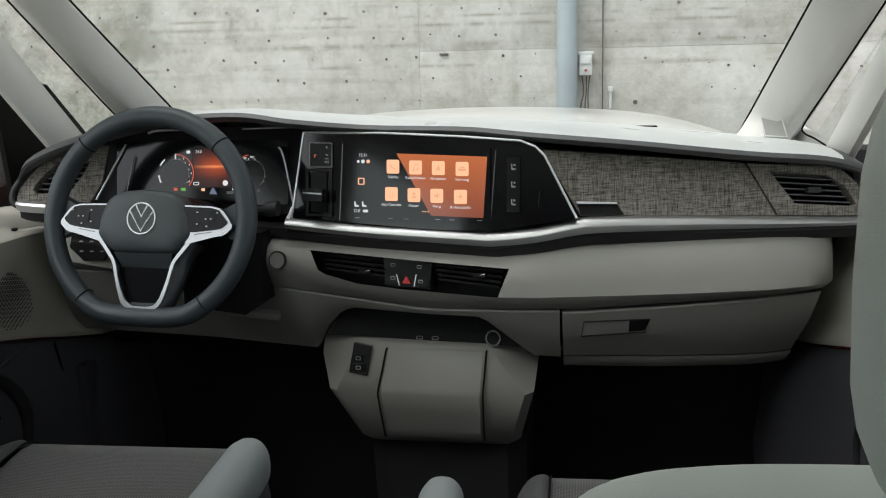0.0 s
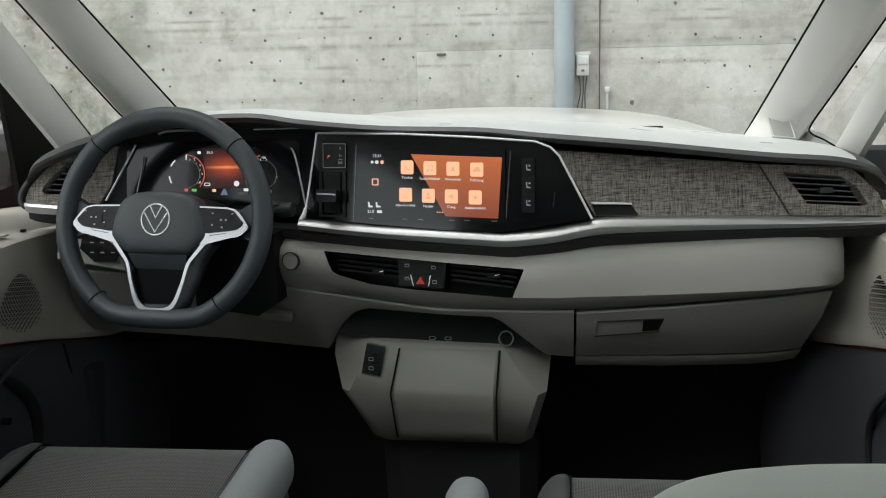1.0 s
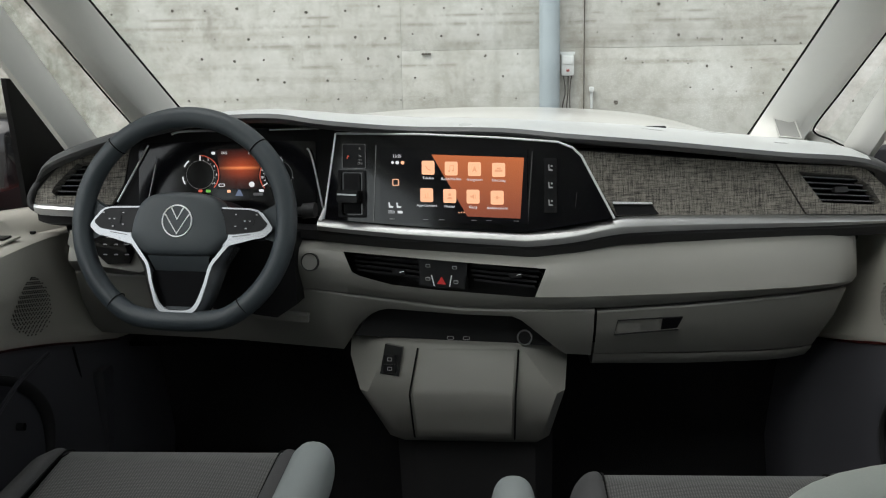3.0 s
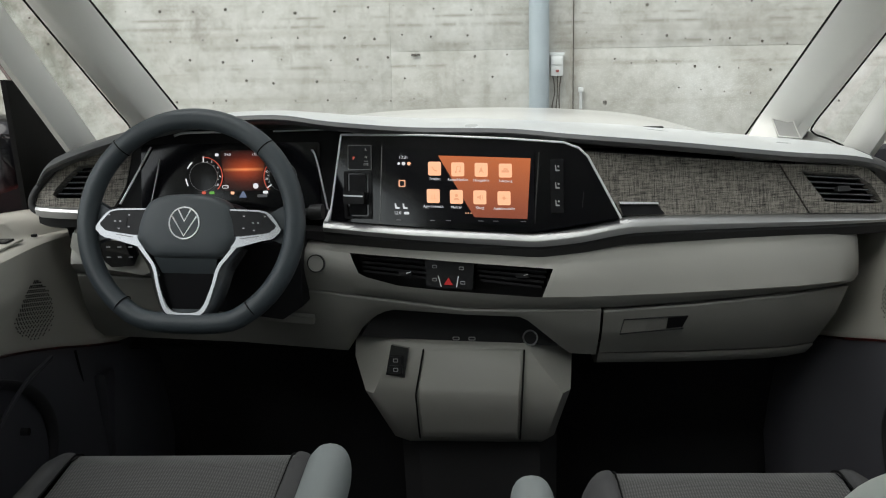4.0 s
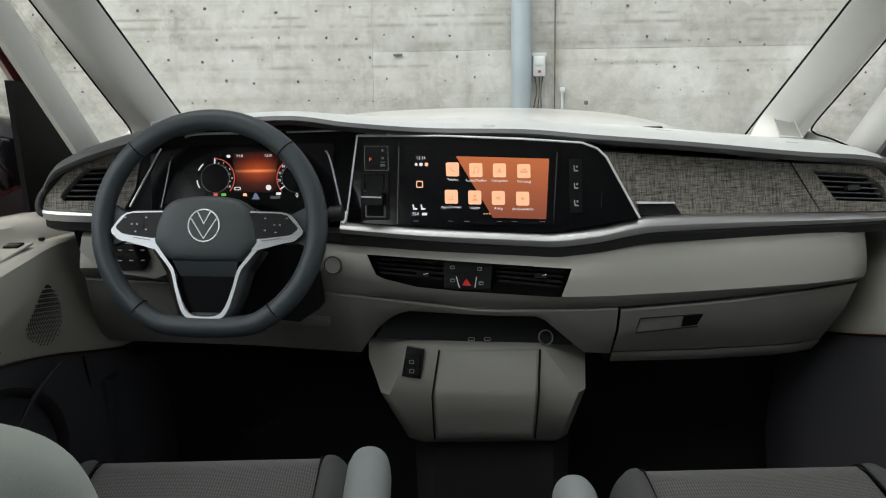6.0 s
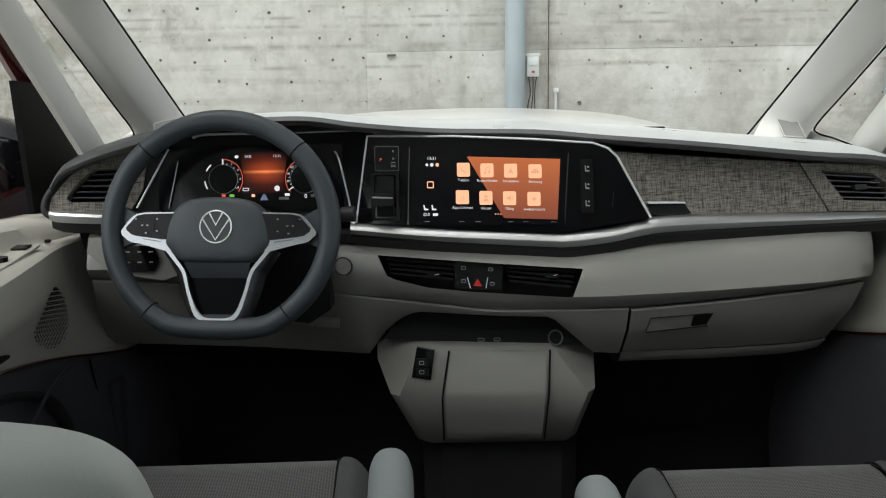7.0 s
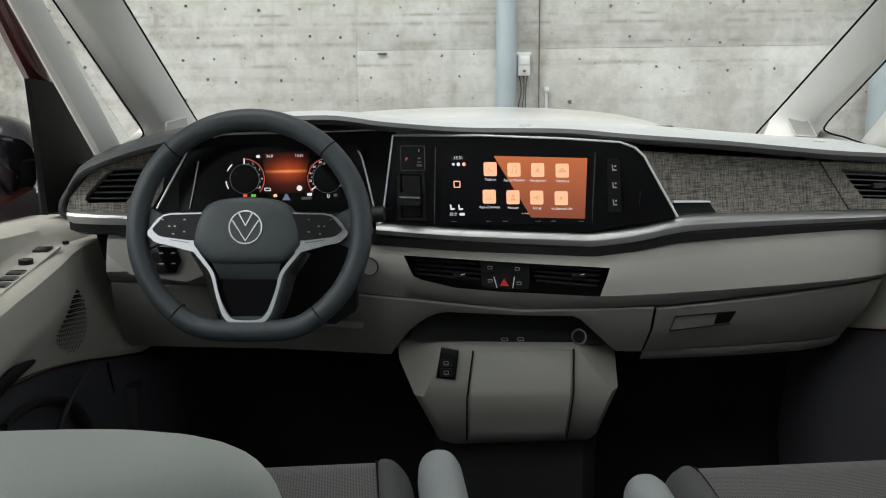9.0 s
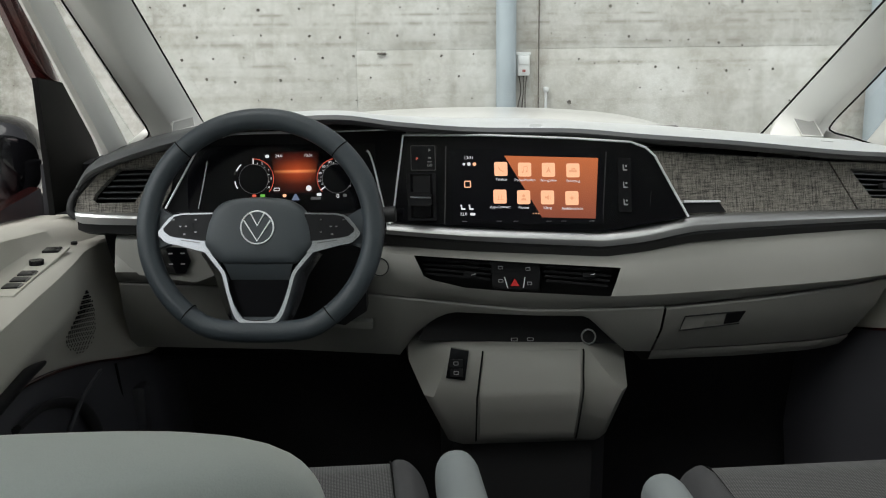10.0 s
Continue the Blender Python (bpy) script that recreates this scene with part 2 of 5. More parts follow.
def glow_spot(name):
    """The display's orange sunset band: brightest on one line, fading up and down."""
    m, t, b, link = node_material(name)
    c = t.nodes.new("ShaderNodeTexCoord")
    sep = t.nodes.new("ShaderNodeSeparateXYZ")
    link(c.outputs["Generated"], sep.inputs[0])
    col = ramp(t, sep.outputs["Z"], [(0.0, (0.012, 0.003, 0.003)), (0.22, (0.07, 0.012, 0.006)), (0.47, (0.36, 0.055, 0.018)), (0.53, (1.0, 0.30, 0.10)), (0.57, (0.42, 0.065, 0.018)), (0.82, (0.10, 0.012, 0.005)), (1.0, (0.006, 0.001, 0.001))])
    side = ramp(t, sep.outputs["X"], [(0.0, (0.01, 0.01, 0.01)), (0.35, (0.75, 0.75, 0.75)), (0.55, (1, 1, 1)), (0.75, (0.7, 0.7, 0.7)), (1.0, (0.01, 0.01, 0.01))])
    link(mix(t, 1.0, col, side, "MULTIPLY"), b.inputs["Emission Color"])
    b.inputs["Emission Strength"].default_value = 0.5
    b.inputs["Base Color"].default_value = (0.005, 0.005, 0.005, 1)
    b.inputs["Roughness"].default_value = 0.2
    return m


G_SPOT = glow_spot("cluster_sunset")


def glow_fade(name, low, high, strength):
    m, t, b, link = node_material(name)
    c = t.nodes.new("ShaderNodeTexCoord")
    sep = t.nodes.new("ShaderNodeSeparateXYZ")
    link(c.outputs["Generated"], sep.inputs[0])
    link(ramp(t, sep.outputs["Z"], [(0.0, low), (1.0, high)]), b.inputs["Emission Color"])
    b.inputs["Emission Strength"].default_value = strength
    b.inputs["Base Color"].default_value = (0.005, 0.005, 0.005, 1)
    b.inputs["Roughness"].default_value = 0.1
    return m


G_ORANGE = glow_fade("screen_orange", (0.30, 0.085, 0.05), (0.66, 0.185, 0.065), 0.40)


# ---- building helpers ----
def thing(name, at, label, category, group="", kind=""):
    ob = new(name)
    ob.empty_display_size = 0.05
    ob.location = at
    return tagged(ob, label, category, group, kind)


def base_of(parent):
    return parent.matrix_basis.copy() if parent.type == "EMPTY" else Matrix.Identity(4)


def part(name, bm, material, parent=None, label="", smooth=True):
    """Links a bmesh, in world coordinates, as one mesh object under its thing or part."""
    bmesh.ops.remove_doubles(bm, verts=bm.verts, dist=1e-6)
    bmesh.ops.recalc_face_normals(bm, faces=bm.faces)
    me = bpy.data.meshes.new(name)
    bm.to_mesh(me)
    bm.free()
    me.materials.append(material)
    if smooth:
        for p in me.polygons:
            p.use_smooth = True
        me.set_sharp_from_angle(angle=radians(38))
    ob = new(name, me)
    if parent is not None:
        ob.parent = parent
        ob.matrix_parent_inverse = base_of(parent).inverted()
    if label:
        ob["label"] = label
    return ob


def solid(name, bm, material, label, category, kind="", group=""):
    return tagged(part(name, bm, material), label, category, group, kind)


def soften(bm, width, segments=2, angle=25):
    if width:
        sharp = [e for e in bm.edges if len(e.link_faces) == 2 and e.calc_face_angle(0) > radians(angle)]
        bmesh.ops.bevel(bm, geom=sharp, offset=width, segments=segments, profile=0.6, affect="EDGES", clamp_overlap=True)
    return bm


def box(lo, hi, bevel=0.003, m=None, segments=2):
    bm = bmesh.new()
    lo, hi = Vector(lo), Vector(hi)
    bmesh.ops.create_cube(bm, size=1, matrix=Matrix.Translation((lo + hi) / 2) @ Matrix.Diagonal((*(hi - lo), 1)))
    soften(bm, bevel, segments)
    if m is not None:
        bm.transform(m)
    return bm


def loft(sections, close=False, ends=False, skip=None):
    """A skin over sections that have the same number of points."""
    bm = bmesh.new()
    rows = [[bm.verts.new(p) for p in s] for s in sections]
    n = len(rows[0])
    for i in range(len(rows) - 1):
        for j in range(n if close else n - 1):
            if skip and skip(i, j):
                continue
            a, b, c, d = rows[i][j], rows[i][(j + 1) % n], rows[i + 1][(j + 1) % n], rows[i + 1][j]
            if len({a.co.to_tuple(6), b.co.to_tuple(6), c.co.to_tuple(6), d.co.to_tuple(6)}) > 2:
                bm.faces.new((a, b, c, d))
    if ends:
        bm.faces.new(rows[0])
        bm.faces.new(rows[-1][::-1])
    return bm


def refine(sections, per):
    """Smooth in-between sections (Catmull-Rom), per steps in each gap."""
    s = [[Vector(p) for p in row] for row in sections]
    out = []
    for i in range(len(s) - 1):
        p0, p1, p2, p3 = s[max(i - 1, 0)], s[i], s[i + 1], s[min(i + 2, len(s) - 1)]
        for k in range(per):
            u = k / per
            out.append([0.5 * (2 * b + (c - a) * u + (2 * a - 5 * b + 4 * c - d) * u * u + (3 * b - a - 3 * c + d) * u ** 3) for a, b, c, d in zip(p0, p1, p2, p3)])
    out.append(s[-1])
    return out


def path(points, per=6, closed=False):
    p = [Vector(q) for q in points]
    if closed:
        rows = refine([[q] for q in [p[-1]] + p + [p[0], p[1]]], per)
        return [r[0] for r in rows[per:-per - 1]]
    return [r[0] for r in refine([[q] for q in p], per)]


def sweep(points, radius, sides=10, closed=False, flat=1.0, taper=None):
    """A round or flattened bar along points."""
    pts = [Vector(p) for p in points]
    n = len(pts)
    bm = bmesh.new()
    rings = []
    up = None
    for i, p in enumerate(pts):
        a = pts[i - 1] if (i or closed) else p
        b = pts[(i + 1) % n] if (i < n - 1 or closed) else p
        d = (b - a).normalized()
        if up is None:
            up = d.orthogonal().normalized()
        up = (up - d * up.dot(d)).normalized()
        side = d.cross(up)
        r = radius * (taper(i / (n - 1)) if taper else 1)
        rings.append([bm.verts.new(p + up * (math.cos(k * math.tau / sides) * r) + side * (math.sin(k * math.tau / sides) * r * flat)) for k in range(sides)])
    for i in range(n if closed else n - 1):
        for k in range(sides):
            bm.faces.new((rings[i][k], rings[i][(k + 1) % sides], rings[(i + 1) % n][(k + 1) % sides], rings[(i + 1) % n][k]))
    if not closed:
        bm.faces.new(rings[0][::-1])
        bm.faces.new(rings[-1])
    return bm


class Plane:
    """The plane y = a + b x + c z, seen from behind (towards -y)."""

    def __init__(self, x, y, z, b, c):
        self.a, self.b, self.c = y - b * x - c * z, b, c
        self.n = Vector((b, -1, c)).normalized()

    def __call__(self, x, z, d=0.0):
        return Vector((x, self.a + self.b * x + self.c * z, z)) + self.n * d

    def axes(self, x, z, d=0.0, turn=0.0):
        xa = Vector((1, self.b, 0)).normalized()
        za = self.n.cross(xa)
        m = Matrix((xa, za, self.n)).transposed().to_4x4()
        return Matrix.Translation(self(x, z, d)) @ m @ pose(0, 0, 0, 0, 0, turn)


def slab(plane, poly, back, front, bevel=0.001, segments=2):
    bm = bmesh.new()
    a = [bm.verts.new(plane(x, z, back)) for x, z in poly]
    b = [bm.verts.new(plane(x, z, front)) for x, z in poly]
    n = len(poly)
    bm.faces.new(a[::-1])
    bm.faces.new(b)
    for i in range(n):
        bm.faces.new((a[i], a[(i + 1) % n], b[(i + 1) % n], b[i]))
    return soften(bm, bevel, segments)


def ring(plane, outer, inner, back, front, bevel=0.001):
    """A slab with an opening; outer and inner have the same number of corners."""
    bm = bmesh.new()
    n = len(outer)
    q = [[bm.verts.new(plane(x, z, d)) for x, z in poly] for poly, d in ((outer, back), (outer, front), (inner, front), (inner, back))]
    for k in range(4):
        for i in range(n):
            bm.faces.new((q[k][i], q[k][(i + 1) % n], q[(k + 1) % 4][(i + 1) % n], q[(k + 1) % 4][i]))
    return soften(bm, bevel)


def rounded(x0, z0, x1, z1, r, n=4):
    pts = []
    for cx, cz, s in ((x1 - r, z1 - r, 0), (x0 + r, z1 - r, 90), (x0 + r, z0 + r, 180), (x1 - r, z0 + r, 270)):
        for k in range(n + 1):
            a = radians(s + 90 * k / n)
            pts.append((cx + r * math.cos(a), cz + r * math.sin(a)))
    return pts


def circle(x, z, r, n=28, a0=0, a1=360):
    full = abs(a1 - a0) >= 360
    return [(x + r * math.cos(radians(a0 + (a1 - a0) * k / (n if full else n - 1))), z + r * math.sin(radians(a0 + (a1 - a0) * k / (n if full else n - 1)))) for k in range(n)]


def arc_band(plane, x, z, r0, r1, a0, a1, back, front, n=24):
    return slab(plane, circle(x, z, r1, n, a0, a1) + circle(x, z, r0, n, a0, a1)[::-1], back, front, 0)


def lettering(text, size, m, material, parent, name="lettering", align="CENTER"):
    """Raised print in the built-in font, turned into a mesh."""
    cu = bpy.data.curves.new(name, "FONT")
    cu.body, cu.size, cu.align_x, cu.align_y, cu.extrude = text, size, align, "CENTER", 0.0001
    tmp = bpy.data.objects.new(name, cu)
    me = bpy.data.meshes.new_from_object(tmp)
    bpy.data.objects.remove(tmp)
    bpy.data.curves.remove(cu)
    bm = bmesh.new()
    bm.from_mesh(me)
    bpy.data.meshes.remove(me)
    bm.transform(m)
    return part(name, bm, material, parent, smooth=False)


def cup(plane, x, z, r, back, front, n=24):
    return slab(plane, circle(x, z, r, n), back, front, min(r * 0.2, 0.0015))


# ---- the yard outside ----
GZ = -0.42
bm = bmesh.new()
bmesh.ops.create_grid(bm, x_segments=40, y_segments=40, size=300, matrix=Matrix.Translation((0, 0, GZ)))
solid("ground", bm, M_GROUND, "pale worn concrete yard under the van", "ground", "structure")

WY = 3.15
wall = thing("wall_north", (0, WY, GZ), "weathered board-marked concrete retaining wall with tie holes", "wall", kind="structure")
part("core", box((-14, WY + 0.012, GZ), (14, WY + 0.5, 4.2), 0.01), M_WALL, wall)
xs = [-14, -6.2, -3.6, -1.9, -0.246, 0.283, 1.9, 3.6, 6.2, 14]
zs = [GZ, 0.585, 0.962, 1.34, 2.2, 4.2]
rnd = random.Random(5)
for i in range(len(xs) - 1):
    for j in range(len(zs) - 1):
        if xs[i] < -0.3 or xs[i] > 1.0:
            if j in (0, 1):
                continue
        lo_z = zs[0] if (xs[i] < -0.3 or xs[i] > 1.0) and j == 2 else zs[j]
        g = 0.0002
        bm = box((xs[i] + g, WY - rnd.uniform(0.0, 0.0012), lo_z + g), (xs[i + 1] - g, WY + 0.02, zs[j + 1] - g), 0.0005)
        part("panel", bm, M_WALL, wall)


def dimple(x, z, r):
    """A tie hole: a shallow dark cup with a chipped lip."""
    bm = bmesh.new()
    n = 12
    lip = [rnd.uniform(0.85, 1.2) for _ in range(n)]
    out = [bm.verts.new((x + r * lip[k] * math.cos(k * math.tau / n), WY - 0.0085, z + r * lip[k] * math.sin(k * math.tau / n))) for k in range(n)]
    mid = [bm.verts.new((x + 0.7 * r * math.cos(k * math.tau / n), WY - 0.007, z + 0.7 * r * math.sin(k * math.tau / n))) for k in range(n)]
    for k in range(n):
        bm.faces.new((out[k], out[(k + 1) % n], mid[(k + 1) % n], mid[k]))
    bm.faces.new(mid)
    return bm


def hole_row(x0, x1, step, z, slope):
    x = x0
    while x < x1:
        part("tie_hole", dimple(x + rnd.uniform(-0.012, 0.012), z + slope * (x - x0) + rnd.uniform(-0.008, 0.008), rnd.choice((0.0018, 0.0026, 0.0034, 0.0046))), M_HOLE, wall)
        x += step * rnd.uniform(0.88, 1.12)


# rows of form ties: height, fall along the row, places
TIES = [(1.005, 0.0, (-0.89, -0.79, -0.69, -0.59, -0.51, -0.38, -0.29, -0.21, -0.13, -0.02)),
        (0.945, 0.0, (-0.83, -0.74, -0.65, -0.56, -0.42, -0.34, -0.25, 0.0, 0.09)),
        (0.882, 0.0, (-0.67, -0.59, -0.46, -0.38, -0.30, -0.21, -0.04, 0.05)),
        (0.825, 0.0, (-0.88, -0.77, -0.73, -0.53, -0.43, -0.35, -0.25, -0.18, 0.09)),
        (1.003, -0.06, (0.32, 0.42, 0.48, 0.55, 0.60, 0.67, 0.73, 0.82, 0.89)),
        (0.925, -0.06, (0.40, 0.45, 0.52, 0.58, 0.63, 0.70, 0.76, 0.85, 0.92, 0.99)),
        (0.84, -0.09, (0.59, 0.65, 0.72, 0.79, 1.05, 1.15))]
for z, fall, places in TIES:
    for x in places:
        part("tie_hole", dimple(x + rnd.uniform(-0.004, 0.004), z + fall * (x - places[0]) + rnd.uniform(-0.006, 0.006), rnd.choice((0.0020, 0.0026, 0.0032, 0.0040))), M_HOLE, wall)
for z in (1.003, 0.93, 0.87):
    hole_row(-2.6, -0.98, 0.1, z, 0.0)
    hole_row(1.2, 2.6, 0.075, z - 0.05, -0.03)
hole_row(-2.6, 2.6, 0.10, 1.085, 0.0)
part("tie_hole", dimple(0.374, 0.806, 0.0065), M_HOLE, wall)
part("form_slot", box((-0.186, WY - 0.0085, 0.950), (-0.160, WY + 0.01, 0.956), 0.002), M_HOLE, wall)


def pipe(x, r, y):
    t = thing("pipe", (x, y, GZ), "blue-grey painted steel pipe standing against the concrete wall", "pipe", "pipes on the wall")
    part("tube", sweep([(x, y, GZ), (x, y, 1.2), (x, y, 4.0)], r, 20), M_PIPE, t)
    for z in (0.3, 1.25, 2.6):
        part("clamp", sweep([(x, y, z - 0.015), (x, y, z + 0.015)], r + 0.004, 20), M_CHROME, t)
    return t


pipe(0.182, 0.029, WY - 0.04)
pipe(1.315, 0.06, WY - 0.08)
jb = thing("junction_box", (0.232, WY - 0.02, 0.88), "small pale plastic junction box with a red switch on the wall", "electrical box")
part("housing", box((0.216, WY - 0.035, 0.886), (0.252, WY - 0.006, 0.944), 0.004), M_BOX, jb)
part("lid", box((0.219, WY - 0.039, 0.918), (0.249, WY - 0.034, 0.940), 0.002), M_BOX, jb)
part("switch", box((0.230, WY - 0.041, 0.897), (0.239, WY - 0.034, 0.904), 0.002), M_RED, jb, "small red switch")
part("bracket", box((0.212, WY - 0.028, 0.944), (0.256, WY - 0.006, 0.953), 0.002), M_BOX, jb)
for k, dx in enumerate((0.222, 0.236, 0.247)):
    c = thing("cable", (dx, WY - 0.02, GZ), "thin dark cable hanging down the concrete wall", "cable", "cables on the wall")
    part("strand", sweep(path([(dx, WY - 0.02, 0.89), (dx + 0.006 * (1 - k), WY - 0.022, 0.84), (dx - 0.004, WY - 0.02, 0.76), (dx + 0.004 * k, WY - 0.02, 0.5), (dx, WY - 0.02, GZ)]), 0.0018, 8), M_WIRE, c)
# added tube that stands for the joint's rusty stain line; no real conduit
v = thing("conduit", (0.282, WY - 0.012, GZ), "rusty stain line in the wall's vertical joint, built as a thin tube", "conduit")
part("tube", sweep([(0.282, WY - 0.012, GZ), (0.282, WY - 0.012, 1.02), (0.284, WY - 0.012, 1.9)], 0.0018, 8), M_WIRE, v)
for zz, hh, xx in ((0.79, 0.048, 0.304),):
    o = thing("wall_outlet", (xx, WY, zz), "small pale fitting fixed to the concrete wall", "outlet")
    part("body", sweep([(xx, WY - 0.012, zz), (xx, WY - 0.012, zz + hh)], 0.004, 8), M_BOX, o)
    part("cap", box((xx - 0.007, WY - 0.022, zz + hh), (xx + 0.007, WY - 0.005, zz + hh + 0.014), 0.003), M_BOX, o)

# ---- van shell ----
FLOOR = 0.0
bm = box((-0.84, -1.9, -0.06), (0.84, 2.0, FLOOR), 0.004)
solid("floor", bm, M_CARPET, "dark grey carpeted van floor", "floor", "structure")
solid("wall_firewall", box((-0.84, 1.98, -0.06), (0.84, 2.06, 0.80), 0.004), M_CARPET, "dark carpeted bulkhead under the dashboard", "bulkhead", "structure")
RP = [(-0.84, 0.84, 1.30, 1.42), (-0.84, 0.84, -1.9, 0.55), (-0.84, -0.50, 0.55, 1.30), (0.50, 0.84, 0.55, 1.30)]
bm = bmesh.new()
for x0, x1, y0, y1 in RP:
    bmesh.ops.create_cube(bm, size=1, matrix=Matrix.Translation(((x0 + x1) / 2, (y0 + y1) / 2, 1.365)) @ Matrix.Diagonal((x1 - x0 - 0.0004, y1 - y0 - 0.0004, 0.05, 1)))
solid("ceiling", bm, M_LINER, "pale felt van headliner round a glass roof panel", "ceiling", "structure")
gr = solid("window_3", box((-0.52, 0.53, 1.392), (0.52, 1.32, 1.398), 0.001), M_TINT, "fixed tinted glass roof panel over the front seats", "window", "structure")
gr.visible_shadow = False
skin = thing("van", (0, 0.5, GZ), "dark red van body with pale bonnet, parked facing the wall", "van")
bm = bmesh.new()
for x0, x1, y0, y1 in [(-0.86, 0.86, 1.325, 1.43), (-0.86, 0.86, -1.93, 0.525), (-0.86, -0.525, 0.525, 1.325), (0.525, 0.86, 0.525, 1.325)]:
    bmesh.ops.create_cube(bm, size=1, matrix=Matrix.Translation(((x0 + x1) / 2, (y0 + y1) / 2, 1.405)) @ Matrix.Diagonal((x1 - x0, y1 - y0, 0.024, 1)))
part("roof_skin", bm, M_SHELL, skin)
for sx in (-1, 1):
    xa, xb = sorted((sx * 0.883, sx * 0.90))
    part("side_skin", box((xa, -1.93, -0.2), (xb, 0.49, 0.72), 0.006), M_SHELL, skin)
    part("rail_skin", box((xa, -1.93, 1.26), (xb, 1.38, 1.392), 0.006), M_SHELL, skin)
rear = thing("wall_rear", (0, -1.9, 0), "closed van tailgate with a wide window", "tailgate", kind="structure")
part("lower_panel", box((-0.84, -1.95, -0.06), (0.84, -1.88, 0.72), 0.004), M_TRIM, rear)
part("upper_panel", box((-0.84, -1.95, 1.26), (0.84, -1.88, 1.39), 0.004), M_TRIM, rear)
part("corner_post", box((-0.84, -1.95, 0.722), (-0.66, -1.88, 1.258), 0.004), M_TRIM, rear)
part("corner_post", box((0.66, -1.95, 0.722), (0.84, -1.88, 1.258), 0.004), M_TRIM, rear)
part("window_pane", box((-0.66, -1.917, 0.722), (0.66, -1.913, 1.258), 0), M_PRIVACY, rear, "tinted privacy glass")
for sx, nm in ((-1, "west"), (1, "east")):
    w = thing("wall_" + nm, (sx * 0.84, -0.5, 0), "grey trimmed van side behind the front door, with a window", "van side", kind="structure")
    x0, x1 = sorted((sx * 0.80, sx * 0.88))
    part("lower_panel", box((x0, -1.88, -0.06), (x1, 0.50, 0.72), 0.004), M_TRIM, w)
    part("cant_rail", box((x0, -1.88, 1.26), (x1, 1.38, 1.39), 0.004), M_TRIM, w)
    part("door_pillar", box((x0, 0.36, 0.722), (x1, 0.50, 1.258), 0.01), M_TRIM, w)
    part("rear_pillar", box((x0, -1.88, 0.722), (x1, -1.70, 1.258), 0.01), M_TRIM, w)
    part("window_pane", box((sx * 0.84 - 0.002, -1.70, 0.722), (sx * 0.84 + 0.002, -0.75, 1.258), 0), M_PRIVACY, w, "tinted privacy glass")
    part("window_pane", box((sx * 0.84 - 0.002, -0.65, 0.722), (sx * 0.84 + 0.002, 0.36, 1.258), 0), M_GLASS, w, "clear glass")
    part("sliding_pillar", box((x0, -0.75, 0.722), (x1, -0.65, 1.258), 0.01), M_TRIM, w)

# windscreen, its pillars and the quarter lights
A_L = (Vector((-0.555, 2.071, 0.85)), Vector((-0.658, 1.607, 1.2)))
A_R = (Vector((0.517, 1.982, 0.85)), Vector((0.609, 1.53, 1.2)))
Q_L = (Vector((-0.642, 2.0, 0.85)), Vector((-0.765, 1.64, 1.2)))
Q_R = (Vector((0.604, 1.931, 0.85)), Vector((0.725, 1.56, 1.2)))
B_L = (Vector((-0.647, 1.795, 0.85)), Vector((-0.719, 1.457, 1.2)))
B_R = (Vector((0.618, 1.76, 0.85)), Vector((0.695, 1.42, 1.2)))
C_L = (Vector((-0.672, 1.712, 0.85)), Vector((-0.733, 1.352, 1.2)))
C_R = (Vector((0.650, 1.69, 0.85)), Vector((0.715, 1.33, 1.2)))


def along(line, z):
    return line[0] + (line[1] - line[0]) * ((z - line[0].z) / (line[1].z - line[0].z))


F_L = (Vector((-0.597, 1.982, 0.85)), Vector((-0.742, 1.585, 1.2)))
F_R = (Vector((0.586, 1.945, 0.85)), Vector((0.690, 1.490, 1.2)))


def pillar(name, inner, outer, z0, z1, depth, label, material=M_TRIM, bulge=0.012):
    """A sloping trim-covered pillar between two edge lines, rounded towards the cabin."""
    rows = []
    for k in range(9):
        z = z0 + (z1 - z0) * k / 8
        a, b = along(inner, z), along(outer, z)
        back = Vector(depth)
        mid = (a + b) / 2 - back.normalized() * bulge
        rows.append([a + back, a + back * 0.12, a.lerp(mid, 0.35) - back.normalized() * bulge * 0.35, mid, b.lerp(mid, 0.35) - back.normalized() * bulge * 0.35, b + back * 0.12, b + back])
    return tagged(part(name, loft(rows, close=True, ends=True), material), label, "pillar", kind="structure")


def screen_pillar(name, inner, fold, outer, sx, toe):
    """A windscreen pillar: a gently rounded face, a fold, then the reveal beside the quarter light; its foot flares."""
    rows = []
    for z in (0.790, 0.815, 0.830, 0.840, 0.850, 0.860, 0.872, 0.90, 0.96, 1.03, 1.11, 1.20, 1.30, 1.40):
        flare = -0.06 * min(1.9, (max(0.0, toe - z) / 0.042) ** 2)
        a, f, q = (p + Vector((p.x / p.y * flare * k, flare * k, 0)) for p, k in ((along(inner, z), 1.0), (along(fold, z), 0.95), (along(outer, z), 0.5)))
        off = Vector((sx * 0.02, 0.05, 0))
        rows.append([a + off, a, a.lerp(f, 0.12) + Vector((0, -0.0070, 0)), a.lerp(f, 0.35) + Vector((0, -0.0140, 0)), a.lerp(f, 0.65) + Vector((0, -0.0150, 0)), a.lerp(f, 0.88) + Vector((0, -0.0090, 0)), a.lerp(f, 0.97) + Vector((0, -0.0035, 0)), f.lerp(q, 0.06), f.lerp(q, 0.5), q, q + off])
    return tagged(part(name, loft(rows, close=True, ends=True), M_TRIM), "pale grey windscreen pillar trim with a flared foot", "pillar", kind="structure")


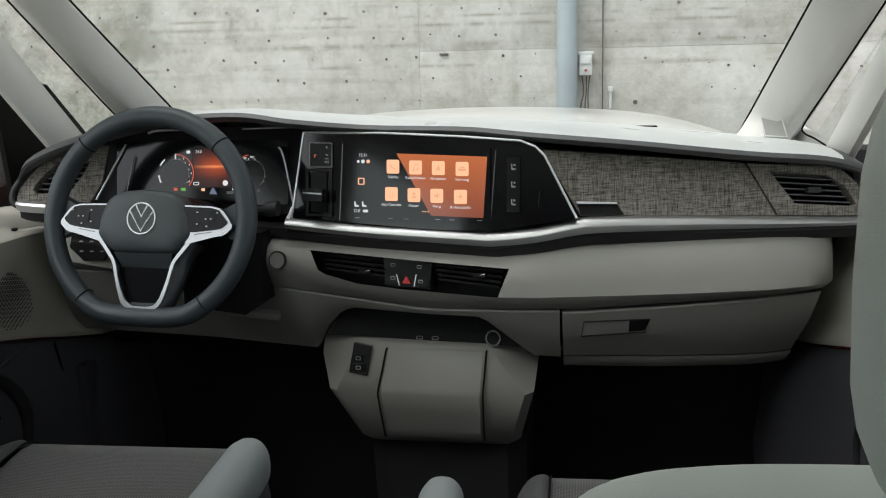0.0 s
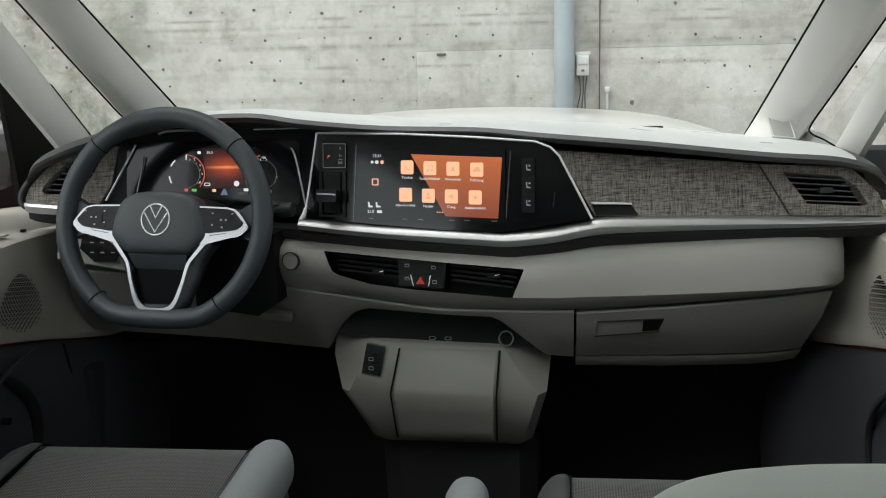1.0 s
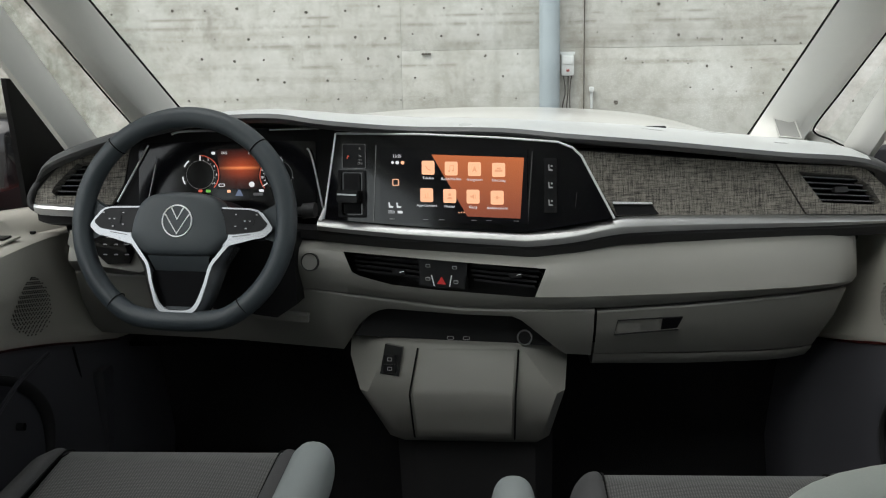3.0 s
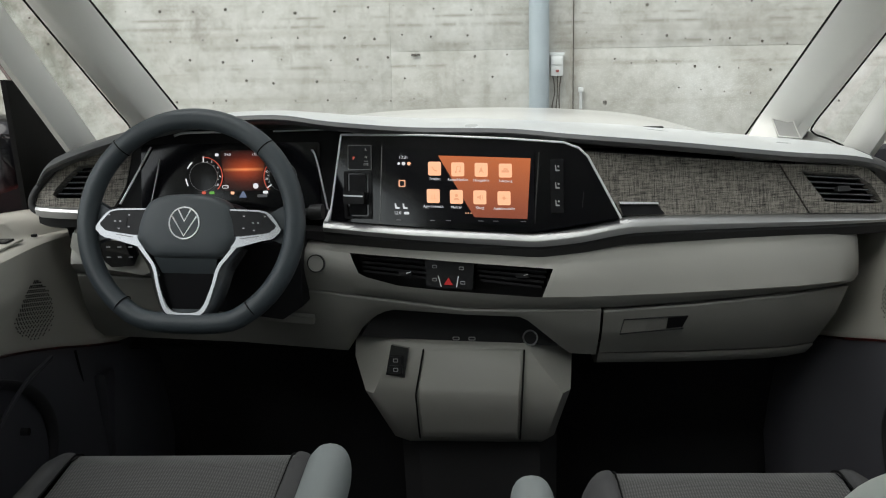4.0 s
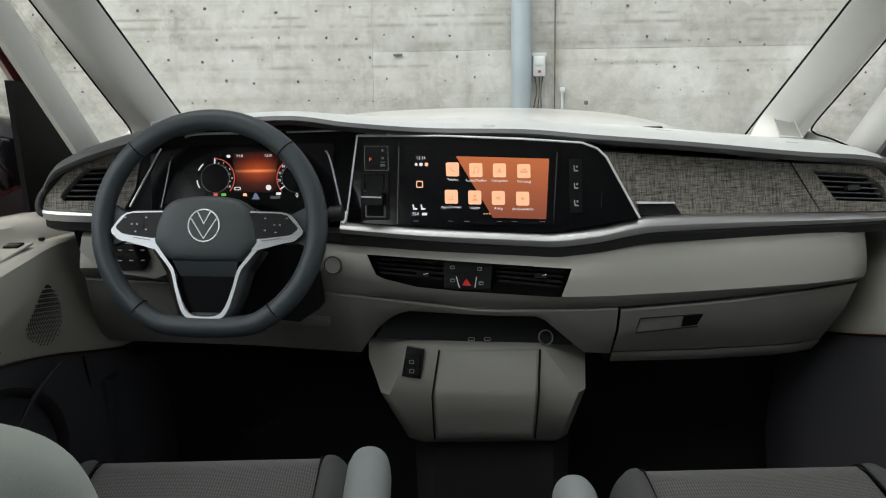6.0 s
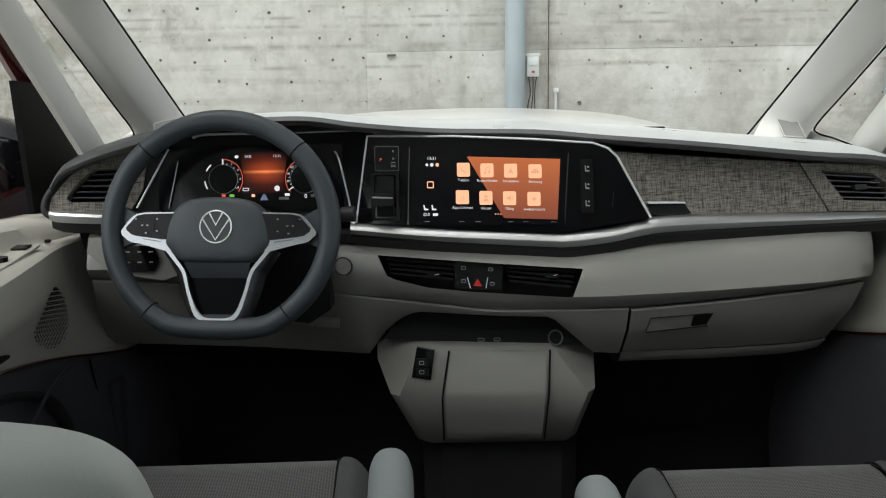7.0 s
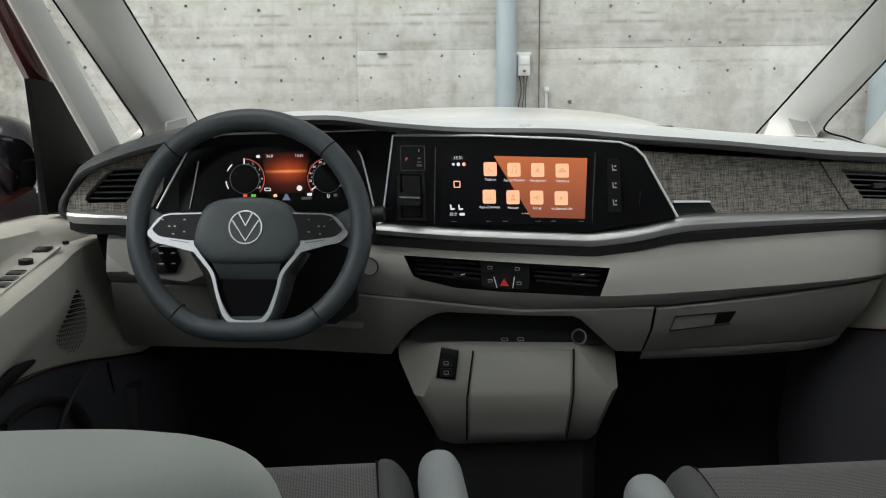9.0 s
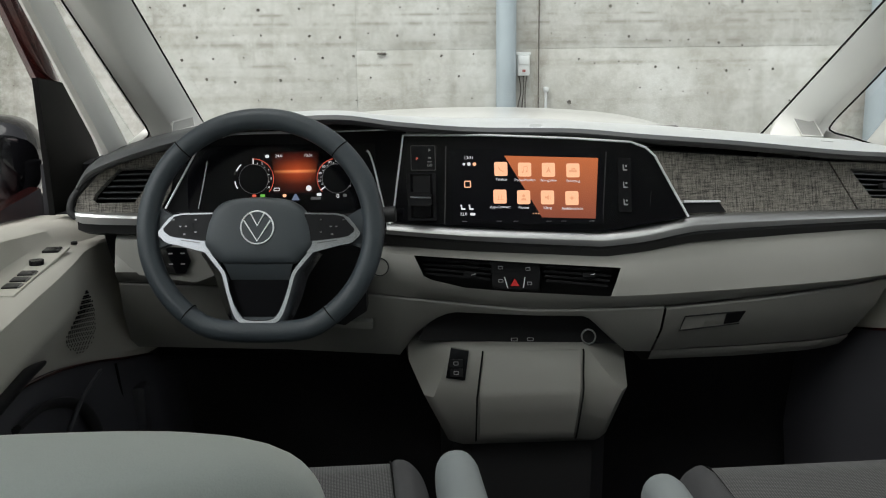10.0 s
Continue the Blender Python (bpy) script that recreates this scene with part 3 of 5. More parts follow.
screen_pillar("pillar_1", A_L, F_L, Q_L, -1, 0.882)
screen_pillar("pillar_2", A_R, F_R, Q_R, 1, 0.874)
pillar("pillar_3", B_L, C_L, 0.76, 1.40, (-0.022, 0.05, 0.01), "grey door-frame pillar behind the quarter light")
pillar("pillar_4", B_R, C_R, 0.76, 1.40, (0.022, 0.05, 0.01), "grey door-frame pillar behind the quarter light")
for nm, line in (("windscreen_seal", A_L), ("windscreen_seal", A_R)):
    off = Vector((0, 0.004, 0.002))
    solid(nm, sweep([along(line, 0.82) + off, along(line, 1.4) + off], 0.0019, 8), M_LINE, "black rubber seal along the windscreen edge", "seal", "structure")

bl, tl, tr, br = along(A_L, 0.80), along(A_L, 1.36), along(A_R, 1.36), along(A_R, 0.80)
bl.x -= 0.03; tl.x -= 0.03; tr.x += 0.03; br.x += 0.03
rows = []
for k in range(13):
    u = k / 12
    bow = math.sin(u * math.pi) * 0.12
    rows.append([bl.lerp(br, u) + Vector((0, 0.05 + bow * 1.3, 0.0)), bl.lerp(tl, 0.5).lerp(br.lerp(tr, 0.5), u) + Vector((0, 0.05 + bow, 0.02)), tl.lerp(tr, u) + Vector((0, 0.05 + bow * 0.5, 0.0))])
ws = solid("windscreen", loft(rows), M_GLASS, "clear sloping windscreen", "window", "structure")
ws.visible_shadow = False
for nm, q, b2, sx in (("window_1", Q_L, B_L, -1), ("window_2", Q_R, B_R, 1)):
    off = Vector((sx * 0.045, 0.03, 0))
    g = solid(nm, loft([[along(q, 0.8) + off, along(q, 1.34) + off], [along(b2, 0.8) + off, along(b2, 1.34) + off]]), M_GLASS, "small fixed quarter light", "window", "structure")
    g.visible_shadow = False

for q, b2, sx in ((Q_L, B_L, -1), (Q_R, B_R, 1)):
    low = 0.848 if sx < 0 else 0.838
    pts = [along(q, 1.30), along(q, 1.10), along(q, 0.92), along(q, low + 0.014), along(q, low).lerp(along(b2, low - 0.006), 0.15), along(q, low).lerp(along(b2, low - 0.008), 0.55), along(b2, low - 0.010)]
    solid("quarter_light_seal", sweep(path([p + Vector((sx * 0.004, 0.0, 0.0)) for p in pts]), 0.0017, 8), M_LINE, "black rubber seal round the quarter light", "seal", "structure")

for q, b2, sx in ((Q_L, B_L, -1), (Q_R, B_R, 1)):
    rows = []
    low = 0.846 if sx < 0 else 0.835
    for k in range(-2, 7):
        e = along(q, low).lerp(along(b2, low - 0.012), k / 6) + Vector((sx * 0.012, 0, 0))
        rows.append([e + Vector((sx * 0.02, 0.02, 0.0)), e, e + Vector((-sx * 0.006, -0.006, -0.012)), e + Vector((-sx * 0.012, -0.012, -0.07))])
    solid("window_sill", loft(rows), M_TRIM, "grey trim under the quarter light", "window sill", "structure")

# bonnet and wings outside
rows = []
for k in range(15):
    x = -0.95 + 1.9 * k / 14
    e = abs(x) / 0.95
    dome = 0.013 - 0.11 * e ** 2 - 0.4 * max(0.0, e - 0.33) ** 2
    rows.append([(x, 2.12 - 0.02 * e, 0.768 + dome * 0.6), (x, 2.30, 0.799 + dome * 0.8), (x, 2.52, 0.812 + dome), (x, 2.70 - 0.10 * e * e, 0.819 + dome), (x, 2.84 - 0.22 * e * e, 0.799 + dome), (x, 2.90 - 0.25 * e * e, 0.66 + dome), (x, 2.92 - 0.27 * e * e, 0.1), (x, 2.90 - 0.27 * e * e, -0.25)])
body = skin
part("bonnet", loft(refine(rows, 2)), M_HOOD, body)
for sx in (-1, 1):
    part("crease", sweep(path([(sx * 0.20 + 0.06, 2.14, 0.755), (sx * 0.26 + 0.06, 2.4, 0.780), (sx * 0.30 + 0.06, 2.66, 0.790)]), 0.006, 8), M_HOOD, body)
    part("wing", box(sorted((sx * 0.88, sx * 0.95))[:1] + [1.2, -0.2], sorted((sx * 0.88, sx * 0.95))[1:] + [2.6, 0.62], 0.02), M_SHELL, body)
# ---- dashboard ----
dash = thing("dashboard", (0, 1.75, 0.48), "two-tone grey van dashboard with black display panel and woven inlays", "dashboard")
# station: x, lip y, lip z, back y, back z
PAD = [(-0.715, 1.685, 0.796, 1.78, 0.80), (-0.69, 1.668, 0.828, 1.80, 0.83), (-0.655, 1.655, 0.846, 1.86, 0.838), (-0.60, 1.642, 0.865, 1.96, 0.850),
       (-0.52, 1.632, 0.886, 2.07, 0.854), (-0.43, 1.640, 0.902, 2.15, 0.856), (-0.31, 1.632, 0.908, 2.20, 0.856), (-0.22, 1.624, 0.897, 2.22, 0.852),
       (-0.10, 1.640, 0.885, 2.24, 0.847), (0.05, 1.624, 0.882, 2.24, 0.843), (0.15, 1.604, 0.874, 2.22, 0.839), (0.30, 1.588, 0.862, 2.18, 0.833),
       (0.47, 1.598, 0.843, 2.06, 0.826), (0.58, 1.612, 0.833, 1.98, 0.822), (0.64, 1.640, 0.814, 1.90, 0.81), (0.672, 1.672, 0.785, 1.86, 0.78)]
rows = []
for x, y, z, yb, zb in PAD:
    top = z + 0.004
    rows.append([(x, y + 0.11, z - 0.020), (x, y + 0.022, z - 0.016), (x, y + 0.004, z - 0.011), (x, y, z - 0.006), (x, y + 0.006, z + 0.0), (x, y + 0.022, top), (x, y + 0.10, top + (zb - top) * 0.15 + 0.004),
                 (x, (y + yb) / 2, (top + zb) / 2 + 0.006), (x, yb - 0.05, zb + 0.003), (x, yb, zb), (x, yb + 0.03, zb - 0.09)])
pad_rows = refine(rows, 5)
west = [r for r in pad_rows if r[0][0] <= -0.48]
east = [r for r in pad_rows if r[0][0] >= 0.600]
middle = [west[-1]] + [r for r in pad_rows if -0.48 < r[0][0] < 0.600] + [east[0]]
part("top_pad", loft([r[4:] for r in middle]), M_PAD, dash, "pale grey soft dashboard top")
# the pad's own lip, coloured dark to paint in the shade under its edge
part("pad_lip_shade", loft([r[:5] for r in middle]), M_CAP_LIP, dash, "lip of the pale dashboard top, its shade painted dark grey")
part("end_cap", loft(west), M_CAP_LIP, dash, "dark grey dashboard end cap")
part("end_cap", loft(east), M_CAP_LIP, dash, "dark grey dashboard end cap")
part("demister_slot", box((-0.06, 2.165, 0.840), (-0.02, 2.18, 0.8515), 0.002), M_BLACK, dash)
part("demister_slot", box((0.33, 2.10, 0.825), (0.37, 2.113, 0.8355), 0.002), M_BLACK, dash)

SCR = Plane(-0.069, 1.632, 0.826, -0.138, 0.195)
CLO = Plane(0.289, 1.606, 0.748, 0.09, 0.30)
POD = Plane(-0.708, 1.676, 0.758, 0.10, 0.30)
CLU = Plane(0.0, 1.708, 0.80, 0.0, 0.20)

# black display panel
panel_poly = [(-0.207, 0.872), (-0.075, 0.871), (0.047, 0.866), (0.137, 0.860), (0.158, 0.852), (0.171, 0.840), (0.219, 0.749), (0.092, 0.727), (-0.007, 0.728), (-0.227, 0.741)]
panel = part("display_panel", slab(SCR, panel_poly, -0.05, 0.0, 0.002), M_PIANO, dash, "piano-black display surround")
part("panel_trim", sweep([SCR(x, z, 0.001) for x, z in [(-0.207, 0.8735), (-0.075, 0.8725), (0.047, 0.8675), (0.137, 0.8615), (0.1595, 0.853), (0.1728, 0.8405), (0.221, 0.749)]], 0.0019, 8), M_CHROME, panel, "thin chrome trim line")
screen = part("touch_screen", slab(SCR, rounded(-0.137, 0.738, 0.092, 0.852, 0.003), -0.002, 0.0035, 0.001), M_SCREEN, panel, "landscape touch screen with orange icon grid")
part("screen_picture", slab(SCR, [(-0.055, 0.8415), (0.087, 0.8375), (0.081, 0.7465), (0.0, 0.7485)], 0.003, 0.0039, 0), G_ORANGE, screen)
GL = [(-0.0605, 0.8215), (-0.0245, 0.8205), (0.0115, 0.8200), (0.0485, 0.8190)]
names = [("Telefon", "Radio/Medien", "Navigation", "Fahrzeug"), ("App-Connect", "Nutzer", "Klang", "Ambientelicht")]


def bar(x0, z0, x1, z1, w=0.0009):
    """A straight stroke as a four-cornered outline."""
    d = Vector((x1 - x0, z1 - z0)).normalized() * w * 0.5
    return [(x0 - d.y, z0 + d.x), (x1 - d.y, z1 + d.x), (x1 + d.y, z1 - d.x), (x0 + d.y, z0 - d.x)]


def glyph(k, x, z):
    """Line pictures: handset, note, arrow, car, phone link, head, loudspeaker, lamp."""
    if k == 0:
        return [bar(x - 0.004, z + 0.003, x - 0.001, z - 0.002, 0.0016), bar(x - 0.001, z - 0.002, x + 0.004, z - 0.004, 0.0016)]
    if k == 1:
        return [bar(x - 0.002, z - 0.004, x - 0.002, z + 0.004), bar(x - 0.002, z + 0.004, x + 0.004, z + 0.005), circle(x - 0.0032, z - 0.004, 0.0016, 8), circle(x + 0.0030, z - 0.003, 0.0016, 8), bar(x + 0.004, z - 0.003, x + 0.004, z + 0.005)]
    if k == 2:
        return [[(x, z + 0.005), (x - 0.004, z - 0.005), (x, z - 0.0025), (x + 0.004, z - 0.005)]]
    if k == 3:
        return [rounded(x - 0.006, z - 0.003, x + 0.006, z + 0.0005, 0.001), [(x - 0.0035, z + 0.001), (x - 0.002, z + 0.0035), (x + 0.003, z + 0.0035), (x + 0.0045, z + 0.001)]]
    if k == 4:
        return [bar(x - 0.005, z - 0.0045, x + 0.005, z - 0.0045), bar(x - 0.002, z - 0.0045, x - 0.002, z + 0.001), bar(x + 0.002, z - 0.0045, x + 0.002, z + 0.003)]
    if k == 5:
        return [circle(x, z + 0.002, 0.0024, 10), [(x - 0.0045, z - 0.005), (x + 0.0045, z - 0.005), (x + 0.0025, z - 0.0015), (x - 0.0025, z - 0.0015)]]
    if k == 6:
        return [[(x - 0.004, z - 0.0015), (x - 0.001, z - 0.0015), (x + 0.002, z - 0.0045), (x + 0.002, z + 0.0045), (x - 0.001, z + 0.0015), (x - 0.004, z + 0.0015)], bar(x + 0.004, z - 0.003, x + 0.004, z + 0.003)]
    return [circle(x, z, 0.0026, 10), bar(x - 0.005, z, x - 0.0035, z), bar(x + 0.0035, z, x + 0.005, z), bar(x, z + 0.0035, x, z + 0.005), bar(x, z - 0.005, x, z - 0.0035)]


for r in range(2):
    for c in range(4):
        x, z = GL[c][0] - 0.0025 * r, GL[c][1] - 0.0415 * r
        part("icon", slab(SCR, rounded(x - 0.0100, z - 0.0105, x + 0.0100, z + 0.0105, 0.0025), 0.0036, 0.0045, 0), G_ICON, screen)
        for shape in glyph(r * 4 + c, x, z):
            part("icon_glyph", slab(SCR, shape, 0.0040, 0.0048, 0), G_GLYPH, screen)
        lettering(names[r][c], 0.0058, SCR.axes(x, z - 0.0158, 0.0046), G_WHITE, screen)
lettering("13:31", 0.0068, SCR.axes(-0.109, 0.8385, 0.0042), G_WHITE, screen)
lettering("22.0", 0.0064, SCR.axes(-0.119, 0.7535, 0.0042), G_WHITE, screen)
part("menu_mark", ring(SCR, rounded(-0.117, 0.7935, -0.1065, 0.804, 0.0015), rounded(-0.1155, 0.795, -0.108, 0.8025, 0.001), 0.0036, 0.0044, 0), G_ICON, screen)
for k, (dx, g) in enumerate(((-0.1165, G_WHITE), (-0.109, G_WHITE), (-0.1005, G_ICON))):
    part("status_mark", slab(SCR, circle(dx, 0.829, 0.0028 if k else 0.0022, 10), 0.0036, 0.0044, 0), g, screen)
for dx in (-0.1185, -0.106):
    part("seat_mark", slab(SCR, [(dx - 0.004, 0.760), (dx + 0.002, 0.760), (dx + 0.003, 0.762), (dx - 0.002, 0.763), (dx - 0.003, 0.768), (dx - 0.005, 0.768)], 0.0036, 0.0044, 0), G_WHITE, screen)
part("fan_mark", slab(SCR, rounded(-0.109, 0.7515, -0.101, 0.7555, 0.001), 0.0036, 0.0044, 0), G_WHITE, screen)
for k in range(3):
    part("page_dot", slab(SCR, circle(-0.013 + 0.004 * k, 0.7545, 0.0010, 8), 0.0036, 0.0044, 0), G_ICON, screen)
for k, x in enumerate((-0.118, -0.065, -0.04, 0.01, 0.033, 0.075)):
    part("touch_mark", slab(SCR, [(x - 0.004, 0.7425), (x + 0.004, 0.7425), (x + 0.004, 0.7433), (x - 0.004, 0.7433)], 0.0036, 0.0042, 0), G_PRINT, screen)
part("side_groove", slab(SCR, [(0.0985, 0.847), (0.1005, 0.847), (0.0925, 0.739), (0.0905, 0.739)], -0.001, 0.0012, 0), M_SMOKE, panel)
part("side_groove", slab(SCR, [(-0.1440, 0.856), (-0.1425, 0.856), (-0.1475, 0.738), (-0.1490, 0.738)], -0.001, 0.0012, 0), M_SMOKE, panel)
part("seam_trim", slab(SCR, [(-0.2095, 0.874), (-0.2072, 0.874), (-0.2275, 0.741), (-0.2300, 0.741)], -0.01, 0.002, 0.0003), M_CHROME, panel)

part("seam_foot", sweep(path([SCR(-0.2270, 0.757, 0.001), SCR(-0.2300, 0.746, 0.004), SCR(-0.2335, 0.739, 0.006)]), 0.0030, 8), M_CHROME, panel)

# start button field, selector slot and its lever
sb = part("start_panel", slab(SCR, rounded(-0.197, 0.820, -0.160, 0.857, 0.002), -0.001, 0.003, 0.001), M_KEYS, panel)
lettering("P", 0.0075, SCR.axes(-0.188, 0.8365, 0.0034), G_RED, sb)
part("panel_frame", ring(SCR, rounded(-0.1975, 0.8195, -0.1595, 0.8575, 0.002), rounded(-0.1965, 0.8205, -0.1605, 0.8565, 0.0018), 0.001, 0.0036, 0), M_SMOKE, sb)
for z, tx in ((0.850, "R"), (0.8385, "N"), (0.8275, "D/S")):
    lettering(tx, 0.0052, SCR.axes(-0.1685, z, 0.0034), G_PRINT, sb)
part("shift_arrow", slab(SCR, [(-0.172, 0.8330), (-0.1655, 0.8330), (-0.1655, 0.8323), (-0.172, 0.8323)], 0.0025, 0.0034, 0), G_PRINT, sb)
part("slot", ring(SCR, rounded(-0.204, 0.744, -0.160, 0.817, 0.002), rounded(-0.199, 0.748, -0.165, 0.814, 0.002), -0.001, 0.0035, 0.0008), M_KEYS, panel)
lv = thing("gear_selector", (-0.185, 1.63, 0.77), "short black gear selector lever with a silver edge", "gear lever")
part("grip", slab(SCR, rounded(-0.199, 0.766, -0.166, 0.786, 0.004), 0.0, 0.030, 0.004), M_KEYS, lv)
part("silver_edge", slab(SCR, [(-0.198, 0.7775), (-0.167, 0.7765), (-0.167, 0.7790), (-0.198, 0.7800)], 0.028, 0.0312, 0.0004), M_SPOKE, lv)
part("guide", slab(SCR, rounded(-0.195, 0.750, -0.169, 0.812, 0.002), 0.0, 0.004, 0.001), M_BLACK, lv)

# row of keys beside the screen
kb = part("key_strip", slab(SCR, rounded(0.1165, 0.756, 0.1365, 0.837, 0.002), -0.001, 0.003, 0.001), M_KEYS, panel)
for z in (0.823, 0.797, 0.771):
    part("key", slab(SCR, rounded(0.1195, z - 0.011, 0.1345, z + 0.011, 0.001), 0.0025, 0.0042, 0.0006), M_KEYS, kb)
    for shape in ([(0.1240, z - 0.0045), (0.1300, z - 0.0045), (0.1305, z - 0.0030), (0.1255, z - 0.0020), (0.1250, z + 0.0045), (0.1235, z + 0.0045)], circle(0.1285, z + 0.0025, 0.0016, 8)):
        part("key_print", slab(SCR, shape, 0.0040, 0.0047, 0), G_PRINT, kb)
part("edge_light", slab(SCR, [(0.1655, 0.788), (0.1665, 0.788), (0.1640, 0.765), (0.1630, 0.765)], -0.001, 0.0012, 0), M_SMOKE, panel)

# instrument cluster
part("cluster_housing", slab(CLU, [(-0.20, 0.877), (-0.50, 0.879), (-0.555, 0.858), (-0.600, 0.745), (-0.20, 0.735)], -0.03, 0.0, 0.001), M_BLACK, dash, "black instrument housing")
clu = part("cluster_display", slab(CLU, rounded(-0.545, 0.752, -0.250, 0.856, 0.006), -0.002, 0.003, 0.001), M_SCREEN, dash, "dark digital instrument display with orange centre")
part("display_picture", slab(CLU, [(-0.416, 0.845), (-0.338, 0.845), (-0.346, 0.80), (-0.341, 0.780), (-0.415, 0.780), (-0.408, 0.80)], 0.002, 0.0036, 0), G_SPOT, clu)
D1, D2, DR_ = (-0.442, 0.8035), (-0.312, 0.8015), 0.0226
for (dx, dz), a0, a1 in ((D1, -42, 90), (D2, 100, 222)):
    part("dial_face", slab(CLU, circle(dx, dz, DR_, 32), 0.003, 0.0046, 0), M_SCREEN, clu)
    part("dial_edge", arc_band(CLU, dx, dz, DR_, DR_ + 0.0005, 0, 359, 0.003, 0.0050), G_PRINT, clu)
    part("dial_arc", arc_band(CLU, dx, dz, 0.0304, 0.0314, a0, a1, 0.003, 0.0052), G_RED, clu)


def dial_mark(centre, r, a, w, h, glow_m, name):
    part(name, box((-w, -h, -0.0003), (w, h, 0.0003), 0, CLU.axes(centre[0] + r * math.cos(radians(a)), centre[1] + r * math.sin(radians(a)), 0.0047, a - 90)), glow_m, clu)


dial_mark(D1, 0.0275, 90, 0.0010, 0.0045, G_WHITE, "needle")
dial_mark(D2, 0.0268, 214, 0.0009, 0.0050, G_WHITE, "needle")
for a in (75, 45, 15, -12, -36):
    dial_mark(D1, 0.0243, a, 0.0004, 0.0013, G_WHITE, "scale_tick")
for a in (200, 174, 149, 124, 100, 75, -30, -10):
    dial_mark(D2, 0.0243, a, 0.0004, 0.0013, G_WHITE, "scale_tick")
for a in (130, 186):
    part("gauge_bar", arc_band(CLU, D1[0], D1[1], 0.0285, 0.0302, a, a + 24, 0.003, 0.005, 8), G_WHITE, clu)
for k, tx in enumerate(("20", "40", "60", "80", "100")):
    a = radians(187 - 25 * k)
    lettering(tx, 0.0052, CLU.axes(D2[0] + 0.0272 * math.cos(a), D2[1] + 0.0272 * math.sin(a), 0.0047), G_WHITE, clu)
for k, tx in enumerate(("2", "4", "6", "8")):
    a = radians(60 - 30 * k)
    lettering(tx, 0.0052, CLU.axes(D1[0] + 0.0272 * math.cos(a), D1[1] + 0.0272 * math.sin(a), 0.0047), G_WHITE, clu)
lettering("0", 0.0095, CLU.axes(-0.311, 0.7738, 0.0047), G_WHITE, clu)
lettering("24.0", 0.0062, CLU.axes(-0.402, 0.838, 0.0047), G_WHITE, clu)
lettering("13:31", 0.0062, CLU.axes(-0.3555, 0.838, 0.0047), G_WHITE, clu)
part("telltale", slab(CLU, circle(-0.3565, 0.7873, 0.0044, 14), 0.003, 0.005, 0), G_WHITE, clu)
part("telltale", ring(CLU, rounded(-0.4115, 0.784, -0.4015, 0.789, 0.0015), rounded(-0.4105, 0.785, -0.4025, 0.788, 0.001), 0.003, 0.005, 0), G_WHITE, clu)
part("lane_mark", slab(CLU, [(-0.384, 0.769), (-0.371, 0.769), (-0.3762, 0.779), (-0.3788, 0.779)], 0.003, 0.0046, 0), G_LANE, clu)
for x, z, w, g in ((-0.4288, 0.7773, 0.0038, G_GREEN), (-0.3947, 0.7766, 0.0028, G_ICON), (-0.442, 0.7776, 0.003, G_RED), (-0.3406, 0.7772, 0.0038, G_WHITE), (-0.420, 0.838, 0.0028, G_WHITE), (-0.346, 0.7715, 0.008, G_PRINT), (-0.300, 0.7748, 0.003, G_PRINT)):
    part("telltale", slab(CLU, rounded(x - w, z - 0.0022, x + w, z + 0.0022, 0.0012), 0.003, 0.005, 0), g, clu)
part("hood_trim", sweep(path([CLU(x, z, 0.006) for x, z in [(-0.489, 0.8690), (-0.4755, 0.8730), (-0.444, 0.8742), (-0.377, 0.8738), (-0.3695, 0.8728)]]), 0.0022, 8), M_CHROME, dash, "thin chrome trim line")
part("hood_trim", sweep([CLU(-0.325, 0.8735, 0.012), CLU(-0.211, 0.8735, 0.030)], 0.0014, 8), M_CHROME, dash, "thin chrome trim line")
part("housing_edge", sweep([CLU(-0.527, 0.8515, 0.008), CLU(-0.579, 0.761, 0.008)], 0.0017, 8), M_CHROME, dash, "thin chrome trim line")
part("housing_edge", sweep(path([CLU(-0.5125, 0.832, 0.008), CLU(-0.519, 0.80, 0.008), CLU(-0.528, 0.759, 0.008)]), 0.0014, 8), M_SMOKE, dash)
part("housing_edge", sweep(path([CLU(-0.2635, 0.843, 0.012), CLU(-0.259, 0.838, 0.012), CLU(-0.252, 0.815, 0.012), CLU(-0.238, 0.748, 0.012)]), 0.0016, 8), M_CHROME, dash, "thin chrome trim line")

# woven inlays and end vents
part("inlay", slab(CLO, [(0.168, 0.846), (0.226, 0.7495), (0.514, 0.7445), (0.469, 0.8205)], -0.03, 0.0, 0.001), M_DECOR, dash, "dark slubbed woven inlay")
part("inlay_seat", slab(CLO, [(0.16, 0.850), (0.22, 0.74), (0.512, 0.742), (0.468, 0.822)], -0.04, -0.006, 0), M_BLACK, dash)
v_out = [(0.4725, 0.8200), (0.5175, 0.7445), (0.6540, 0.7420), (0.6570, 0.7480), (0.6480, 0.7740), (0.6080, 0.8120)]
v_in = [(0.506, 0.8080), (0.542, 0.7610), (0.622, 0.7560), (0.632, 0.7590), (0.6150, 0.7850), (0.592, 0.8005)]
part("inlay_end", ring(CLO, v_out, v_in, -0.03, 0.0, 0.001), M_DECOR, dash, "dark woven vent surround")
part("slot_tray", slab(CLO, [(0.221, 0.7675), (0.279, 0.7650), (0.2905, 0.7495), (0.2265, 0.7500)], -0.002, 0.0025, 0.0006), M_BLACK, dash)
part("slot_lip", slab(CLO, [(0.2195, 0.7690), (0.279, 0.7665), (0.2805, 0.7640), (0.2205, 0.7655)], -0.001, 0.008, 0.0006), M_CHROME, dash)


